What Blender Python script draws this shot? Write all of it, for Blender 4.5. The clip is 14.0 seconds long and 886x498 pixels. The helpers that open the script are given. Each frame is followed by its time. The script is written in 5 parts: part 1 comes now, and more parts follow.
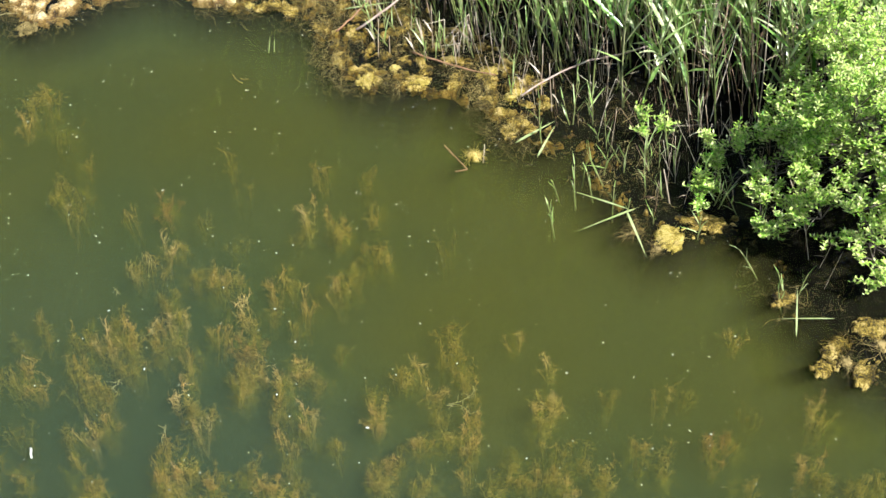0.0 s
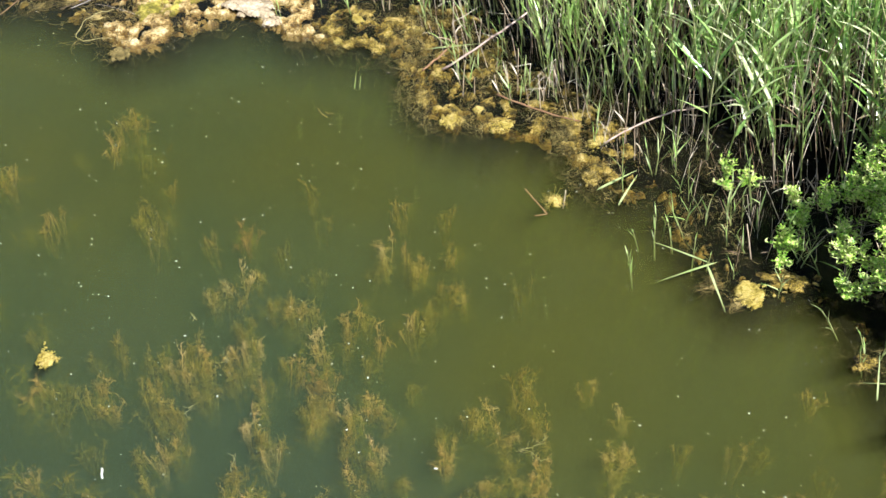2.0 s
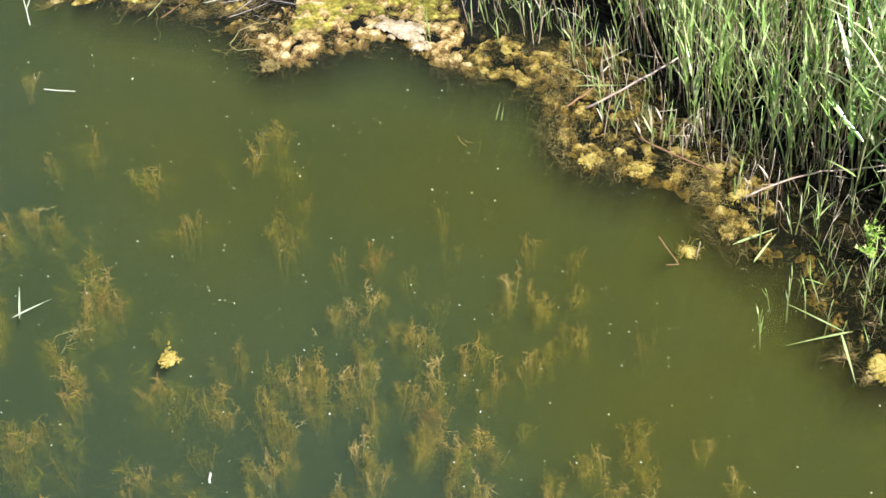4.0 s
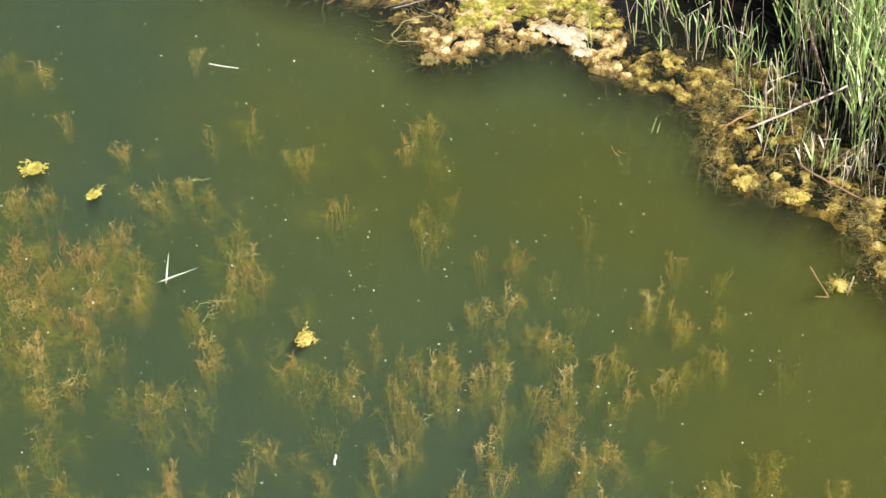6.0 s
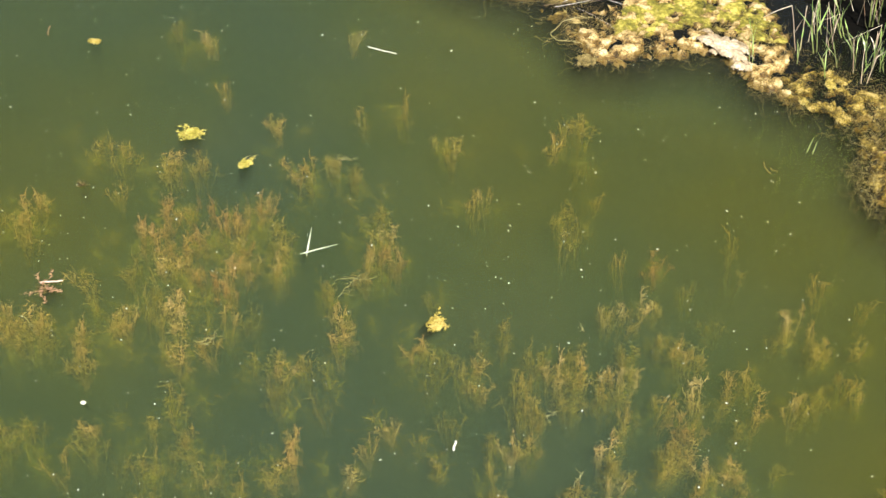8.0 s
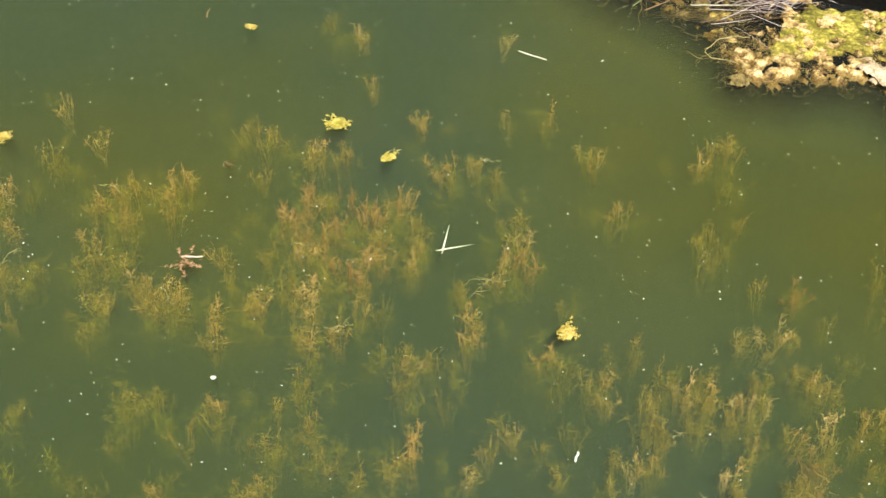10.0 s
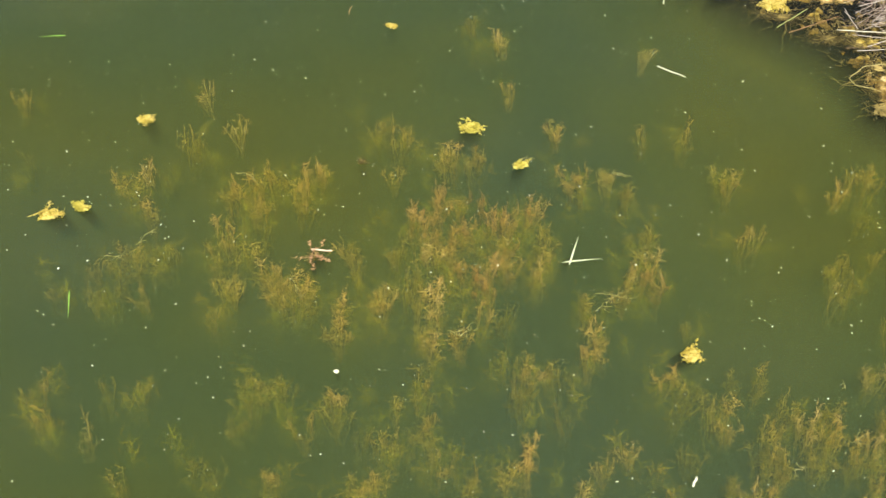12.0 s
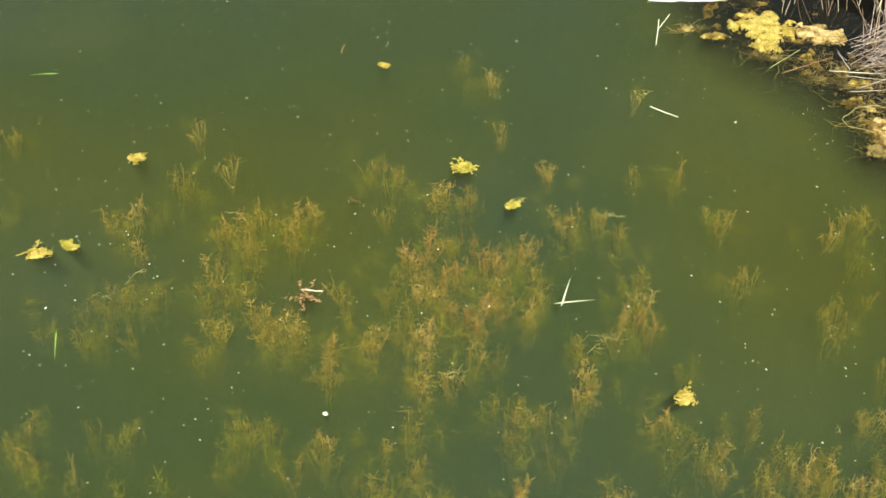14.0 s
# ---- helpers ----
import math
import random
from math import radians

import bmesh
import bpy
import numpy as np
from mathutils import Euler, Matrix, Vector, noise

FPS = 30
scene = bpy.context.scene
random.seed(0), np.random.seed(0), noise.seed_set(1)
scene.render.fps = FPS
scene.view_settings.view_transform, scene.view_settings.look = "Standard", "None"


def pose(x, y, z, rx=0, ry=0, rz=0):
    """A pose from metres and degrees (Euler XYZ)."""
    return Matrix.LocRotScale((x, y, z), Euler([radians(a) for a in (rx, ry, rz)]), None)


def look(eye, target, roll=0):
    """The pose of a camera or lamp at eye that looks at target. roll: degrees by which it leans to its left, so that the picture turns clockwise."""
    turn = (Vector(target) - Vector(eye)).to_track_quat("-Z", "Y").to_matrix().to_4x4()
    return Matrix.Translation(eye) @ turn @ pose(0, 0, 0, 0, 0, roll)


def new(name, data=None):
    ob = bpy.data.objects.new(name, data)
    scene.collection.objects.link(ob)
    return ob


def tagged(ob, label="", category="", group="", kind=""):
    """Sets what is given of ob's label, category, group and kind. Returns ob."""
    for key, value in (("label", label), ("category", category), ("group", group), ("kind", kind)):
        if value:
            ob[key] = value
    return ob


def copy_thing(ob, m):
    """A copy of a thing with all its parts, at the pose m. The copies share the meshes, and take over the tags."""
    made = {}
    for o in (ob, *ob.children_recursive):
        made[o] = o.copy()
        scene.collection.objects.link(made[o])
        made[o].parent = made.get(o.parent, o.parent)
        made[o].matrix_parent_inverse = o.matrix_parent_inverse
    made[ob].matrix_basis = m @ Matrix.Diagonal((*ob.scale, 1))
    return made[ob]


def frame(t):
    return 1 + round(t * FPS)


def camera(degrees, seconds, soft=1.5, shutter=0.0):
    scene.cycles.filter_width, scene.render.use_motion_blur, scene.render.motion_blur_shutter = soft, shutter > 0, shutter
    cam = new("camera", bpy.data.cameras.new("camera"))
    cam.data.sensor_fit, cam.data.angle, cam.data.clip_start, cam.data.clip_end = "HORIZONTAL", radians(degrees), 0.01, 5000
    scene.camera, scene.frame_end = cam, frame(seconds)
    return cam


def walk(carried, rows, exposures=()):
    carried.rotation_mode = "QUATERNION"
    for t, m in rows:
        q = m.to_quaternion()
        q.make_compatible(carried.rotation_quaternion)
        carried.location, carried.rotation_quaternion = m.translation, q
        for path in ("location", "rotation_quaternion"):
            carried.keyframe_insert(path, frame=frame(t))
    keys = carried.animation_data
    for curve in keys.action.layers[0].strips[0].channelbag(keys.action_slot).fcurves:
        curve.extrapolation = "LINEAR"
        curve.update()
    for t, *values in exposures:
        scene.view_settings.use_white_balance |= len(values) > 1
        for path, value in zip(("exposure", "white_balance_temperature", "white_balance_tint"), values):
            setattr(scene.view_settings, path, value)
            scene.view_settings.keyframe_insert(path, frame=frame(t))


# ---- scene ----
# ---------------------------------------------------------------- camera
cam = camera(39.0, 14.0, soft=1.5)
PATH = [
    (0.0, pose(0.000, 0.000, 5.500, 45.00, 0, 0.00) @ pose(0, 0, 0, 0, 0, -1.00)),
    (0.5, pose(0.003, 0.006, 5.481, 45.51, 0, 0.24) @ pose(0, 0, 0, 0, 0, -0.82)),
    (1.0, pose(-0.041, 0.005, 5.466, 46.03, 0, 0.94) @ pose(0, 0, 0, 0, 0, -0.74)),
    (1.5, pose(-0.070, 0.017, 5.508, 46.27, 0, 2.14) @ pose(0, 0, 0, 0, 0, -0.73)),
    (2.0, pose(-0.093, 0.020, 5.498, 46.85, 0, 3.95) @ pose(0, 0, 0, 0, 0, -0.67)),
    (2.5, pose(-0.089, 0.049, 5.501, 47.31, 0, 5.93) @ pose(0, 0, 0, 0, 0, -0.63)),
    (3.0, pose(-0.069, 0.080, 5.506, 47.74, 0, 8.00) @ pose(0, 0, 0, 0, 0, -0.64)),
    (5.5, pose(-0.170, 0.098, 5.452, 48.47, 0, 17.70) @ pose(0, 0, 0, 0, 0, -0.01)),
    (6.0, pose(-0.188, 0.080, 5.442, 48.43, 0, 19.79) @ pose(0, 0, 0, 0, 0, -0.00)),
    (6.5, pose(-0.180, 0.073, 5.446, 48.39, 0, 21.93) @ pose(0, 0, 0, 0, 0, -0.07)),
    (7.0, pose(-0.167, 0.071, 5.413, 48.54, 0, 24.01) @ pose(0, 0, 0, 0, 0, -0.01)),
    (7.5, pose(-0.176, 0.043, 5.406, 48.55, 0, 25.97) @ pose(0, 0, 0, 0, 0, 0.10)),
    (8.0, pose(-0.193, 0.020, 5.396, 48.61, 0, 27.97) @ pose(0, 0, 0, 0, 0, 0.22)),
    (10.5, pose(-0.300, -0.039, 5.319, 49.07, 0, 36.96) @ pose(0, 0, 0, 0, 0, 0.43)),
    (11.0, pose(-0.332, -0.058, 5.355, 48.97, 0, 38.53) @ pose(0, 0, 0, 0, 0, 0.55)),
    (11.5, pose(-0.376, -0.088, 5.354, 49.04, 0, 40.30) @ pose(0, 0, 0, 0, 0, 0.38)),
    (12.0, pose(-0.397, -0.104, 5.357, 49.15, 0, 41.73) @ pose(0, 0, 0, 0, 0, 0.35)),
    (12.5, pose(-0.378, -0.077, 5.354, 49.21, 0, 41.76) @ pose(0, 0, 0, 0, 0, 0.57)),
    (13.0, pose(-0.394, -0.073, 5.340, 49.98, 0, 41.53) @ pose(0, 0, 0, 0, 0, 0.72)),
    (13.5, pose(-0.406, -0.056, 5.341, 50.41, 0, 41.47) @ pose(0, 0, 0, 0, 0, 0.74)),
    (14.0, pose(-0.422, -0.043, 5.338, 50.83, 0, 41.43) @ pose(0, 0, 0, 0, 0, 0.72)),
]
walk(cam, PATH, [(0, 0.80, 5550, 12), (3, 0.80, 5600, 13), (8, 0.93, 6000, 13), (11, 0.92, 6400, 9), (12.5, 0.81, 6600, 2), (14, 0.77, 6650, 0)])

# ---------------------------------------------------------------- light
SUN_DIR = Vector((0.43, -0.41, 0.81)).normalized()
world = bpy.data.worlds.new("sky")
scene.world = world
world.use_nodes = True
wn = world.node_tree.nodes
sky = wn.new("ShaderNodeTexSky")
sky.sky_type = "NISHITA"
sky.sun_disc = False
sky.sun_elevation = math.asin(SUN_DIR.z)
sky.sun_rotation = math.atan2(SUN_DIR.x, SUN_DIR.y)
world.node_tree.links.new(sky.outputs["Color"], wn["Background"].inputs["Color"])
wn["Background"].inputs["Strength"].default_value = 0.055
sun_data = bpy.data.lights.new("sun", "SUN")
sun_data.energy = 5.0
sun_data.angle = radians(0.55)
sun_data.color = (1.0, 0.94, 0.82)
sun = new("sun", sun_data)
sun.matrix_world = look(SUN_DIR * 30, (0, 0, 0))
scene.cycles.transparent_max_bounces = 32


# ---------------------------------------------------------------- materials
def nodes_of(name):
    mat = bpy.data.materials.new(name)
    mat.use_nodes = True
    nt = mat.node_tree
    nt.nodes.clear()
    out = nt.nodes.new("ShaderNodeOutputMaterial")

    def add(kind, **values):
        node = nt.nodes.new(kind)
        for key, value in values.items():
            node.inputs[key.replace("_", " ")].default_value = value
        return node

    return mat, nt, out, add, nt.links.new


def ramp_of(nt, stops):
    node = nt.nodes.new("ShaderNodeValToRGB")
    el = node.color_ramp.elements
    while len(el) < len(stops):
        el.new(0.5)
    for e, (p, c) in zip(el, stops):
        e.position, e.color = p, (*c, 1)
    return node


def rough_material(name, stops, scale=6.0, fine=60.0, rough=0.8, bump=0.3, dist=0.01, through_light=0.0, spec=0.3, per="none", vary=0.0, low_dark=False, clear=0.0):
    """A matt natural surface: two scales of noise in the colour, fine relief, and some light let through for leaves."""
    mat, nt, out, add, link = nodes_of(name)
    geo = nt.nodes.new("ShaderNodeNewGeometry")
    big = add("ShaderNodeTexNoise", Scale=scale, Detail=4.0, Roughness=0.6)
    small = add("ShaderNodeTexNoise", Scale=fine, Detail=3.0, Roughness=0.65)
    link(geo.outputs["Position"], big.inputs["Vector"])
    link(geo.outputs["Position"], small.inputs["Vector"])
    mix = nt.nodes.new("ShaderNodeMath")
    mix.operation = "MULTIPLY_ADD"
    mix.inputs[1].default_value = 0.45
    link(small.outputs["Fac"], mix.inputs[0])
    part_of = nt.nodes.new("ShaderNodeMath")
    part_of.operation = "MULTIPLY"
    part_of.inputs[1].default_value = 0.55
    link(big.outputs["Fac"], part_of.inputs[0])
    link(part_of.outputs[0], mix.inputs[2])
    value = mix.outputs[0]
    if per != "none":
        if per == "island":
            rnd = geo.outputs["Random Per Island"]
        else:
            rnd = nt.nodes.new("ShaderNodeObjectInfo").outputs["Random"]
        shift = nt.nodes.new("ShaderNodeMath")
        shift.operation = "MULTIPLY_ADD"
        shift.inputs[1].default_value = vary
        link(rnd, shift.inputs[0])
        low = nt.nodes.new("ShaderNodeMath")
        low.operation = "SUBTRACT"
        low.inputs[1].default_value = vary / 2
        link(value, low.inputs[0])
        link(low.outputs[0], shift.inputs[2])
        value = shift.outputs[0]
    ramp = ramp_of(nt, stops)
    link(value, ramp.inputs["Fac"])
    bsdf = add("ShaderNodeBsdfPrincipled", Roughness=rough)
    bsdf.inputs["Specular IOR Level"].default_value = spec
    colour = ramp.outputs["Color"]
    if low_dark:
        # darker, browner algae colour at and below the waterline
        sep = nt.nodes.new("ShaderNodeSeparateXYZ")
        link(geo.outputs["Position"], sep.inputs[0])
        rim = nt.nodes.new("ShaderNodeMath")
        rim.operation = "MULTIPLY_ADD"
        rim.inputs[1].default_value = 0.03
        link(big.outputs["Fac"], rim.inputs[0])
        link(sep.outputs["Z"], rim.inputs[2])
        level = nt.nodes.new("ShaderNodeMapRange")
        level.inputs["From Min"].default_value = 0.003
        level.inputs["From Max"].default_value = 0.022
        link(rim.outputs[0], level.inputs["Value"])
        low_mix = nt.nodes.new("ShaderNodeMix")
        low_mix.data_type = "RGBA"
        low_mix.blend_type = "MULTIPLY"
        low_mix.inputs["Factor"].default_value = 1.0
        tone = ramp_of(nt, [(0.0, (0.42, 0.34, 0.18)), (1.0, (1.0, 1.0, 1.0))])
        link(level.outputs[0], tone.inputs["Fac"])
        link(colour, low_mix.inputs["A"])
        link(tone.outputs["Color"], low_mix.inputs["B"])
        colour = low_mix.outputs["Result"]
    link(colour, bsdf.inputs["Base Color"])
    if bump > 0:
        bn = add("ShaderNodeBump", Strength=bump, Distance=dist)
        link(small.outputs["Fac"], bn.inputs["Height"])
        link(bn.outputs["Normal"], bsdf.inputs["Normal"])
    last = bsdf.outputs[0]
    if through_light > 0:
        tl = nt.nodes.new("ShaderNodeBsdfTranslucent")
        link(colour, tl.inputs["Color"])
        mx = add("ShaderNodeMixShader", Fac=through_light)
        link(last, mx.inputs[1])
        link(tl.outputs[0], mx.inputs[2])
        last = mx.outputs[0]
    if clear > 0:
        see = nt.nodes.new("ShaderNodeBsdfTransparent")
        thin = add("ShaderNodeMixShader", Fac=clear)
        link(last, thin.inputs[1])
        link(see.outputs[0], thin.inputs[2])
        last = thin.outputs[0]
    link(last, out.inputs["Surface"])
    return mat


MURK = (0.095, 0.117, 0.056)


def murk_material(name, share, tint, surface=False):
    """Cloudy green water: part of the light passes, part is scattered back; the surface also mirrors the sky."""
    mat, nt, out, add, link = nodes_of(name)
    geo = nt.nodes.new("ShaderNodeNewGeometry")
    drift = add("ShaderNodeTexNoise", Scale=0.38, Detail=3.0, Roughness=0.5)
    link(geo.outputs["Position"], drift.inputs["Vector"])
    m = MURK
    ramp = ramp_of(nt, [(0.30, (m[0] * 0.95, m[1] * 0.97, m[2] * 1.36)), (0.50, (m[0] * 1.04, m[1] * 1.0, m[2] * 0.98)), (0.75, (m[0] * 1.42, m[1] * 1.08, m[2] * 0.60))])
    # brown silt stirred up in a belt off the shore, thinning out towards open water
    sep = nt.nodes.new("ShaderNodeVectorMath")
    sep.operation = "DOT_PRODUCT"
    sep.inputs[1].default_value = (0.563, 0.828, 0.0)
    link(geo.outputs["Position"], sep.inputs[0])
    belt = nt.nodes.new("ShaderNodeMapRange")
    for key, value in (("From Min", 2.6), ("From Max", 4.8), ("To Min", -0.11), ("To Max", 0.17)):
        belt.inputs[key].default_value = value
    belt.interpolation_type = "SMOOTHSTEP"
    link(sep.outputs["Value"], belt.inputs["Value"])
    axis = nt.nodes.new("ShaderNodeSeparateXYZ")
    link(geo.outputs["Position"], axis.inputs[0])
    reach = nt.nodes.new("ShaderNodeMapRange")
    for key, value in (("From Min", -5.0), ("From Max", 1.5), ("To Min", 0.25), ("To Max", 1.75)):
        reach.inputs[key].default_value = value
    reach.interpolation_type = "SMOOTHSTEP"
    link(axis.outputs["X"], reach.inputs["Value"])
    silt = nt.nodes.new("ShaderNodeMath")
    silt.operation = "MULTIPLY"
    link(belt.outputs[0], silt.inputs[0])
    link(reach.outputs[0], silt.inputs[1])
    both = nt.nodes.new("ShaderNodeMath")
    link(drift.outputs["Fac"], both.inputs[0])
    link(silt.outputs[0], both.inputs[1])
    link(both.outputs[0], ramp.inputs["Fac"])
    clear = nt.nodes.new("ShaderNodeBsdfTransparent")
    clear.inputs["Color"].default_value = (*tint, 1)
    cloud = nt.nodes.new("ShaderNodeBsdfDiffuse")
    link(ramp.outputs["Color"], cloud.inputs["Color"])
    mx = add("ShaderNodeMixShader", Fac=share)
    link(clear.outputs[0], mx.inputs[1])
    link(cloud.outputs[0], mx.inputs[2])
    last = mx.outputs[0]
    if surface:
        ripple = add("ShaderNodeTexNoise", Scale=2.2, Detail=2.0)
        link(geo.outputs["Position"], ripple.inputs["Vector"])
        bn = add("ShaderNodeBump", Strength=0.015, Distance=0.05)
        link(ripple.outputs["Fac"], bn.inputs["Height"])
        gloss = add("ShaderNodeBsdfGlossy", Roughness=0.04)
        link(bn.outputs["Normal"], gloss.inputs["Normal"])
        facing = add("ShaderNodeLayerWeight", Blend=0.5)
        power = nt.nodes.new("ShaderNodeMath")
        power.operation = "POWER"
        power.inputs[1].default_value = 5.0
        link(facing.outputs["Facing"], power.inputs[0])
        fres = nt.nodes.new("ShaderNodeMath")
        fres.operation = "MULTIPLY_ADD"
        fres.inputs[1].default_value = 0.98
        fres.inputs[2].default_value = 0.02
        link(power.outputs[0], fres.inputs[0])
        top = nt.nodes.new("ShaderNodeMixShader")
        link(fres.outputs[0], top.inputs["Fac"])
        link(last, top.inputs[1])
        link(gloss.outputs[0], top.inputs[2])
        last = top.outputs[0]
    link(last, out.inputs["Surface"])
    return mat


def ground_material():
    mat, nt, out, add, link = nodes_of("pond_mud")
    geo = nt.nodes.new("ShaderNodeNewGeometry")
    big = add("ShaderNodeTexNoise", Scale=0.42, Detail=2.0, Roughness=0.5)
    small = add("ShaderNodeTexNoise", Scale=22.0, Detail=5.0, Roughness=0.65)
    for n in (big, small):
        link(geo.outputs["Position"], n.inputs["Vector"])
    a = ramp_of(nt, [(0.42, (0.022, 0.030, 0.010)), (0.60, (0.14, 0.095, 0.025))])
    # near-black bank colour, painting in the shade among reeds and bush
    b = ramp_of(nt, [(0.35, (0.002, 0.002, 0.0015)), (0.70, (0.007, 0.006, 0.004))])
    link(big.outputs["Fac"], a.inputs["Fac"])
    link(small.outputs["Fac"], b.inputs["Fac"])
    sep = nt.nodes.new("ShaderNodeSeparateXYZ")
    link(geo.outputs["Position"], sep.inputs[0])
    # by height: bed colour below, painted shade colour on the bank
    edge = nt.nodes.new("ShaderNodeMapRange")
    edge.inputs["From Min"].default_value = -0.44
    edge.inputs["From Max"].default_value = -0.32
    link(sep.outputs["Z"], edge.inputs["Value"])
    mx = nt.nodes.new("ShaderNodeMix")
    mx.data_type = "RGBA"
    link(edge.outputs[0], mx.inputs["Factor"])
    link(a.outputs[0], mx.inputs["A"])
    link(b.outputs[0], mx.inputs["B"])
    bsdf = add("ShaderNodeBsdfPrincipled", Roughness=0.9)
    bsdf.inputs["Specular IOR Level"].default_value = 0.05
    link(mx.outputs["Result"], bsdf.inputs["Base Color"])
    bn = add("ShaderNodeBump", Strength=0.5, Distance=0.03)
    link(small.outputs["Fac"], bn.inputs["Height"])
    link(bn.outputs["Normal"], bsdf.inputs["Normal"])
    link(bsdf.outputs[0], out.inputs["Surface"])
    return mat


M_GROUND = ground_material()
M_WATER = murk_material("water_surface", 0.025, (0.98, 0.99, 0.95), True)
M_CLOUD = [murk_material("cloudy_water", share, (0.975, 0.99, 0.95)) for share in (0.065, 0.07, 0.07, 0.09, 0.12, 0.15, 0.20, 0.26)]
M_WEED = rough_material("pondweed_olive", [(0.2, (0.13, 0.125, 0.025)), (0.4, (0.32, 0.22, 0.042)), (0.6, (0.58, 0.325, 0.085)), (0.85, (0.80, 0.56, 0.27))], 9, 60, 0.8, 0.0, per="object", vary=0.45)
M_WEED_CROWD = rough_material("pondweed_crowd", [(0.2, (0.13, 0.125, 0.025)), (0.45, (0.36, 0.26, 0.046)), (0.75, (0.68, 0.41, 0.12))], 3, 40, 0.8, 0.0, per="island", vary=0.3)
# half-clear weed colour that imitates the haze of murky water
M_WEED_DEEP = rough_material("pondweed_haze", [(0.35, (0.28, 0.27, 0.014)), (0.5, (0.42, 0.34, 0.022)), (0.65, (0.56, 0.34, 0.040))], 1.6, 30, 0.9, 0.0, per="island", vary=0.2, clear=0.75)
M_WEED_RED = rough_material("pondweed_russet", [(0.25, (0.26, 0.125, 0.035)), (0.5, (0.48, 0.245, 0.075)), (0.8, (0.66, 0.41, 0.17))], 7, 45, 0.8, 0.0, per="object", vary=0.3)
M_RUNNER = rough_material("pondweed_runner", [(0.3, (0.30, 0.25, 0.08)), (0.7, (0.56, 0.47, 0.22))], 12, 60, 0.7, 0.0)
M_ALGAE = rough_material("algae_crust", [(0.39, (0.03, 0.021, 0.008)), (0.45, (0.24, 0.150, 0.042)), (0.505, (0.52, 0.355, 0.115)), (0.60, (0.82, 0.645, 0.35))], 10, 70, 0.50, 0.6, 0.014, through_light=0.12, low_dark=True)
M_GOLD = rough_material("algae_golden", [(0.40, (0.020, 0.015, 0.005)), (0.46, (0.14, 0.100, 0.018)), (0.52, (0.46, 0.32, 0.042)), (0.60, (0.84, 0.64, 0.22))], 11, 90, 0.42, 1.0, 0.02, through_light=0.2, low_dark=True)
M_MOSS = rough_material("algae_green", [(0.36, (0.03, 0.034, 0.008)), (0.5, (0.27, 0.235, 0.028)), (0.60, (0.68, 0.56, 0.11))], 4, 30, 0.8, 0.8, 0.02, through_light=0.15, low_dark=True)
M_CLUMP = rough_material("algae_yellow", [(0.36, (0.16, 0.115, 0.02)), (0.46, (0.50, 0.375, 0.055)), (0.62, (0.86, 0.67, 0.22))], 14, 75, 0.7, 1.0, 0.015, through_light=0.2)
M_SPRIG = rough_material("weed_sprig", [(0.36, (0.16, 0.14, 0.02)), (0.48, (0.42, 0.355, 0.05)), (0.62, (0.74, 0.60, 0.16))], 14, 75, 0.6, 0.0, through_light=0.2)
M_STRAND = rough_material("algae_strand", [(0.25, (0.030, 0.024, 0.008)), (0.5, (0.12, 0.090, 0.024)), (0.8, (0.46, 0.34, 0.12))], 8, 40, 0.8, 0.0, per="island", vary=0.6)
M_THREAD = rough_material("algae_thread_golden", [(0.25, (0.09, 0.065, 0.015)), (0.5, (0.34, 0.25, 0.05)), (0.8, (0.72, 0.58, 0.24))], 8, 40, 0.6, 0.0, per="island", vary=0.6)
M_LEAF = rough_material("reed_leaf", [(0.25, (0.11, 0.25, 0.035)), (0.5, (0.42, 0.63, 0.14)), (0.70, (0.93, 0.97, 0.50))], 5, 30, 0.26, 0.0, through_light=0.32, spec=0.7, per="island", vary=0.7)
# paler copy of the reed leaf, sunlight put into the colour
M_LEAF_LIT = rough_material("reed_leaf_lit", [(0.25, (0.26, 0.45, 0.09)), (0.5, (0.58, 0.76, 0.24)), (0.72, (0.93, 0.96, 0.54))], 5, 30, 0.26, 0.0, through_light=0.30, spec=0.7, per="island", vary=0.7)
M_STEM = rough_material("reed_stem_green", [(0.2, (0.11, 0.16, 0.03)), (0.5, (0.27, 0.31, 0.09)), (0.8, (0.56, 0.52, 0.26))], 6, 40, 0.5, 0.0, per="island", vary=0.4)
M_DEAD = rough_material("dead_reed", [(0.2, (0.15, 0.075, 0.035)), (0.45, (0.42, 0.29, 0.18)), (0.75, (0.88, 0.75, 0.55))], 9, 50, 0.7, 0.0, per="island", vary=0.6)
M_PINK = rough_material("dead_reed_pink", [(0.3, (0.46, 0.28, 0.19)), (0.6, (0.76, 0.58, 0.47)), (0.8, (0.88, 0.76, 0.66))], 9, 50, 0.6, 0.2, 0.004)
M_RUST = rough_material("rusty_stalk", [(0.3, (0.22, 0.11, 0.05)), (0.6, (0.40, 0.23, 0.12)), (0.8, (0.60, 0.42, 0.27))], 9, 50, 0.7, 0.2, 0.004)
M_PALE = rough_material("bleached_reed", [(0.3, (0.66, 0.62, 0.44)), (0.7, (0.86, 0.83, 0.70))], 9, 50, 0.55, 0.1, 0.003)
M_BLADE = rough_material("cut_reed_leaf", [(0.3, (0.36, 0.48, 0.13)), (0.7, (0.70, 0.74, 0.36))], 7, 40, 0.5, 0.0, through_light=0.25)
M_CUT = rough_material("cut_leaf_pale", [(0.3, (0.56, 0.62, 0.36)), (0.7, (0.84, 0.85, 0.62))], 7, 40, 0.5, 0.0, through_light=0.2)
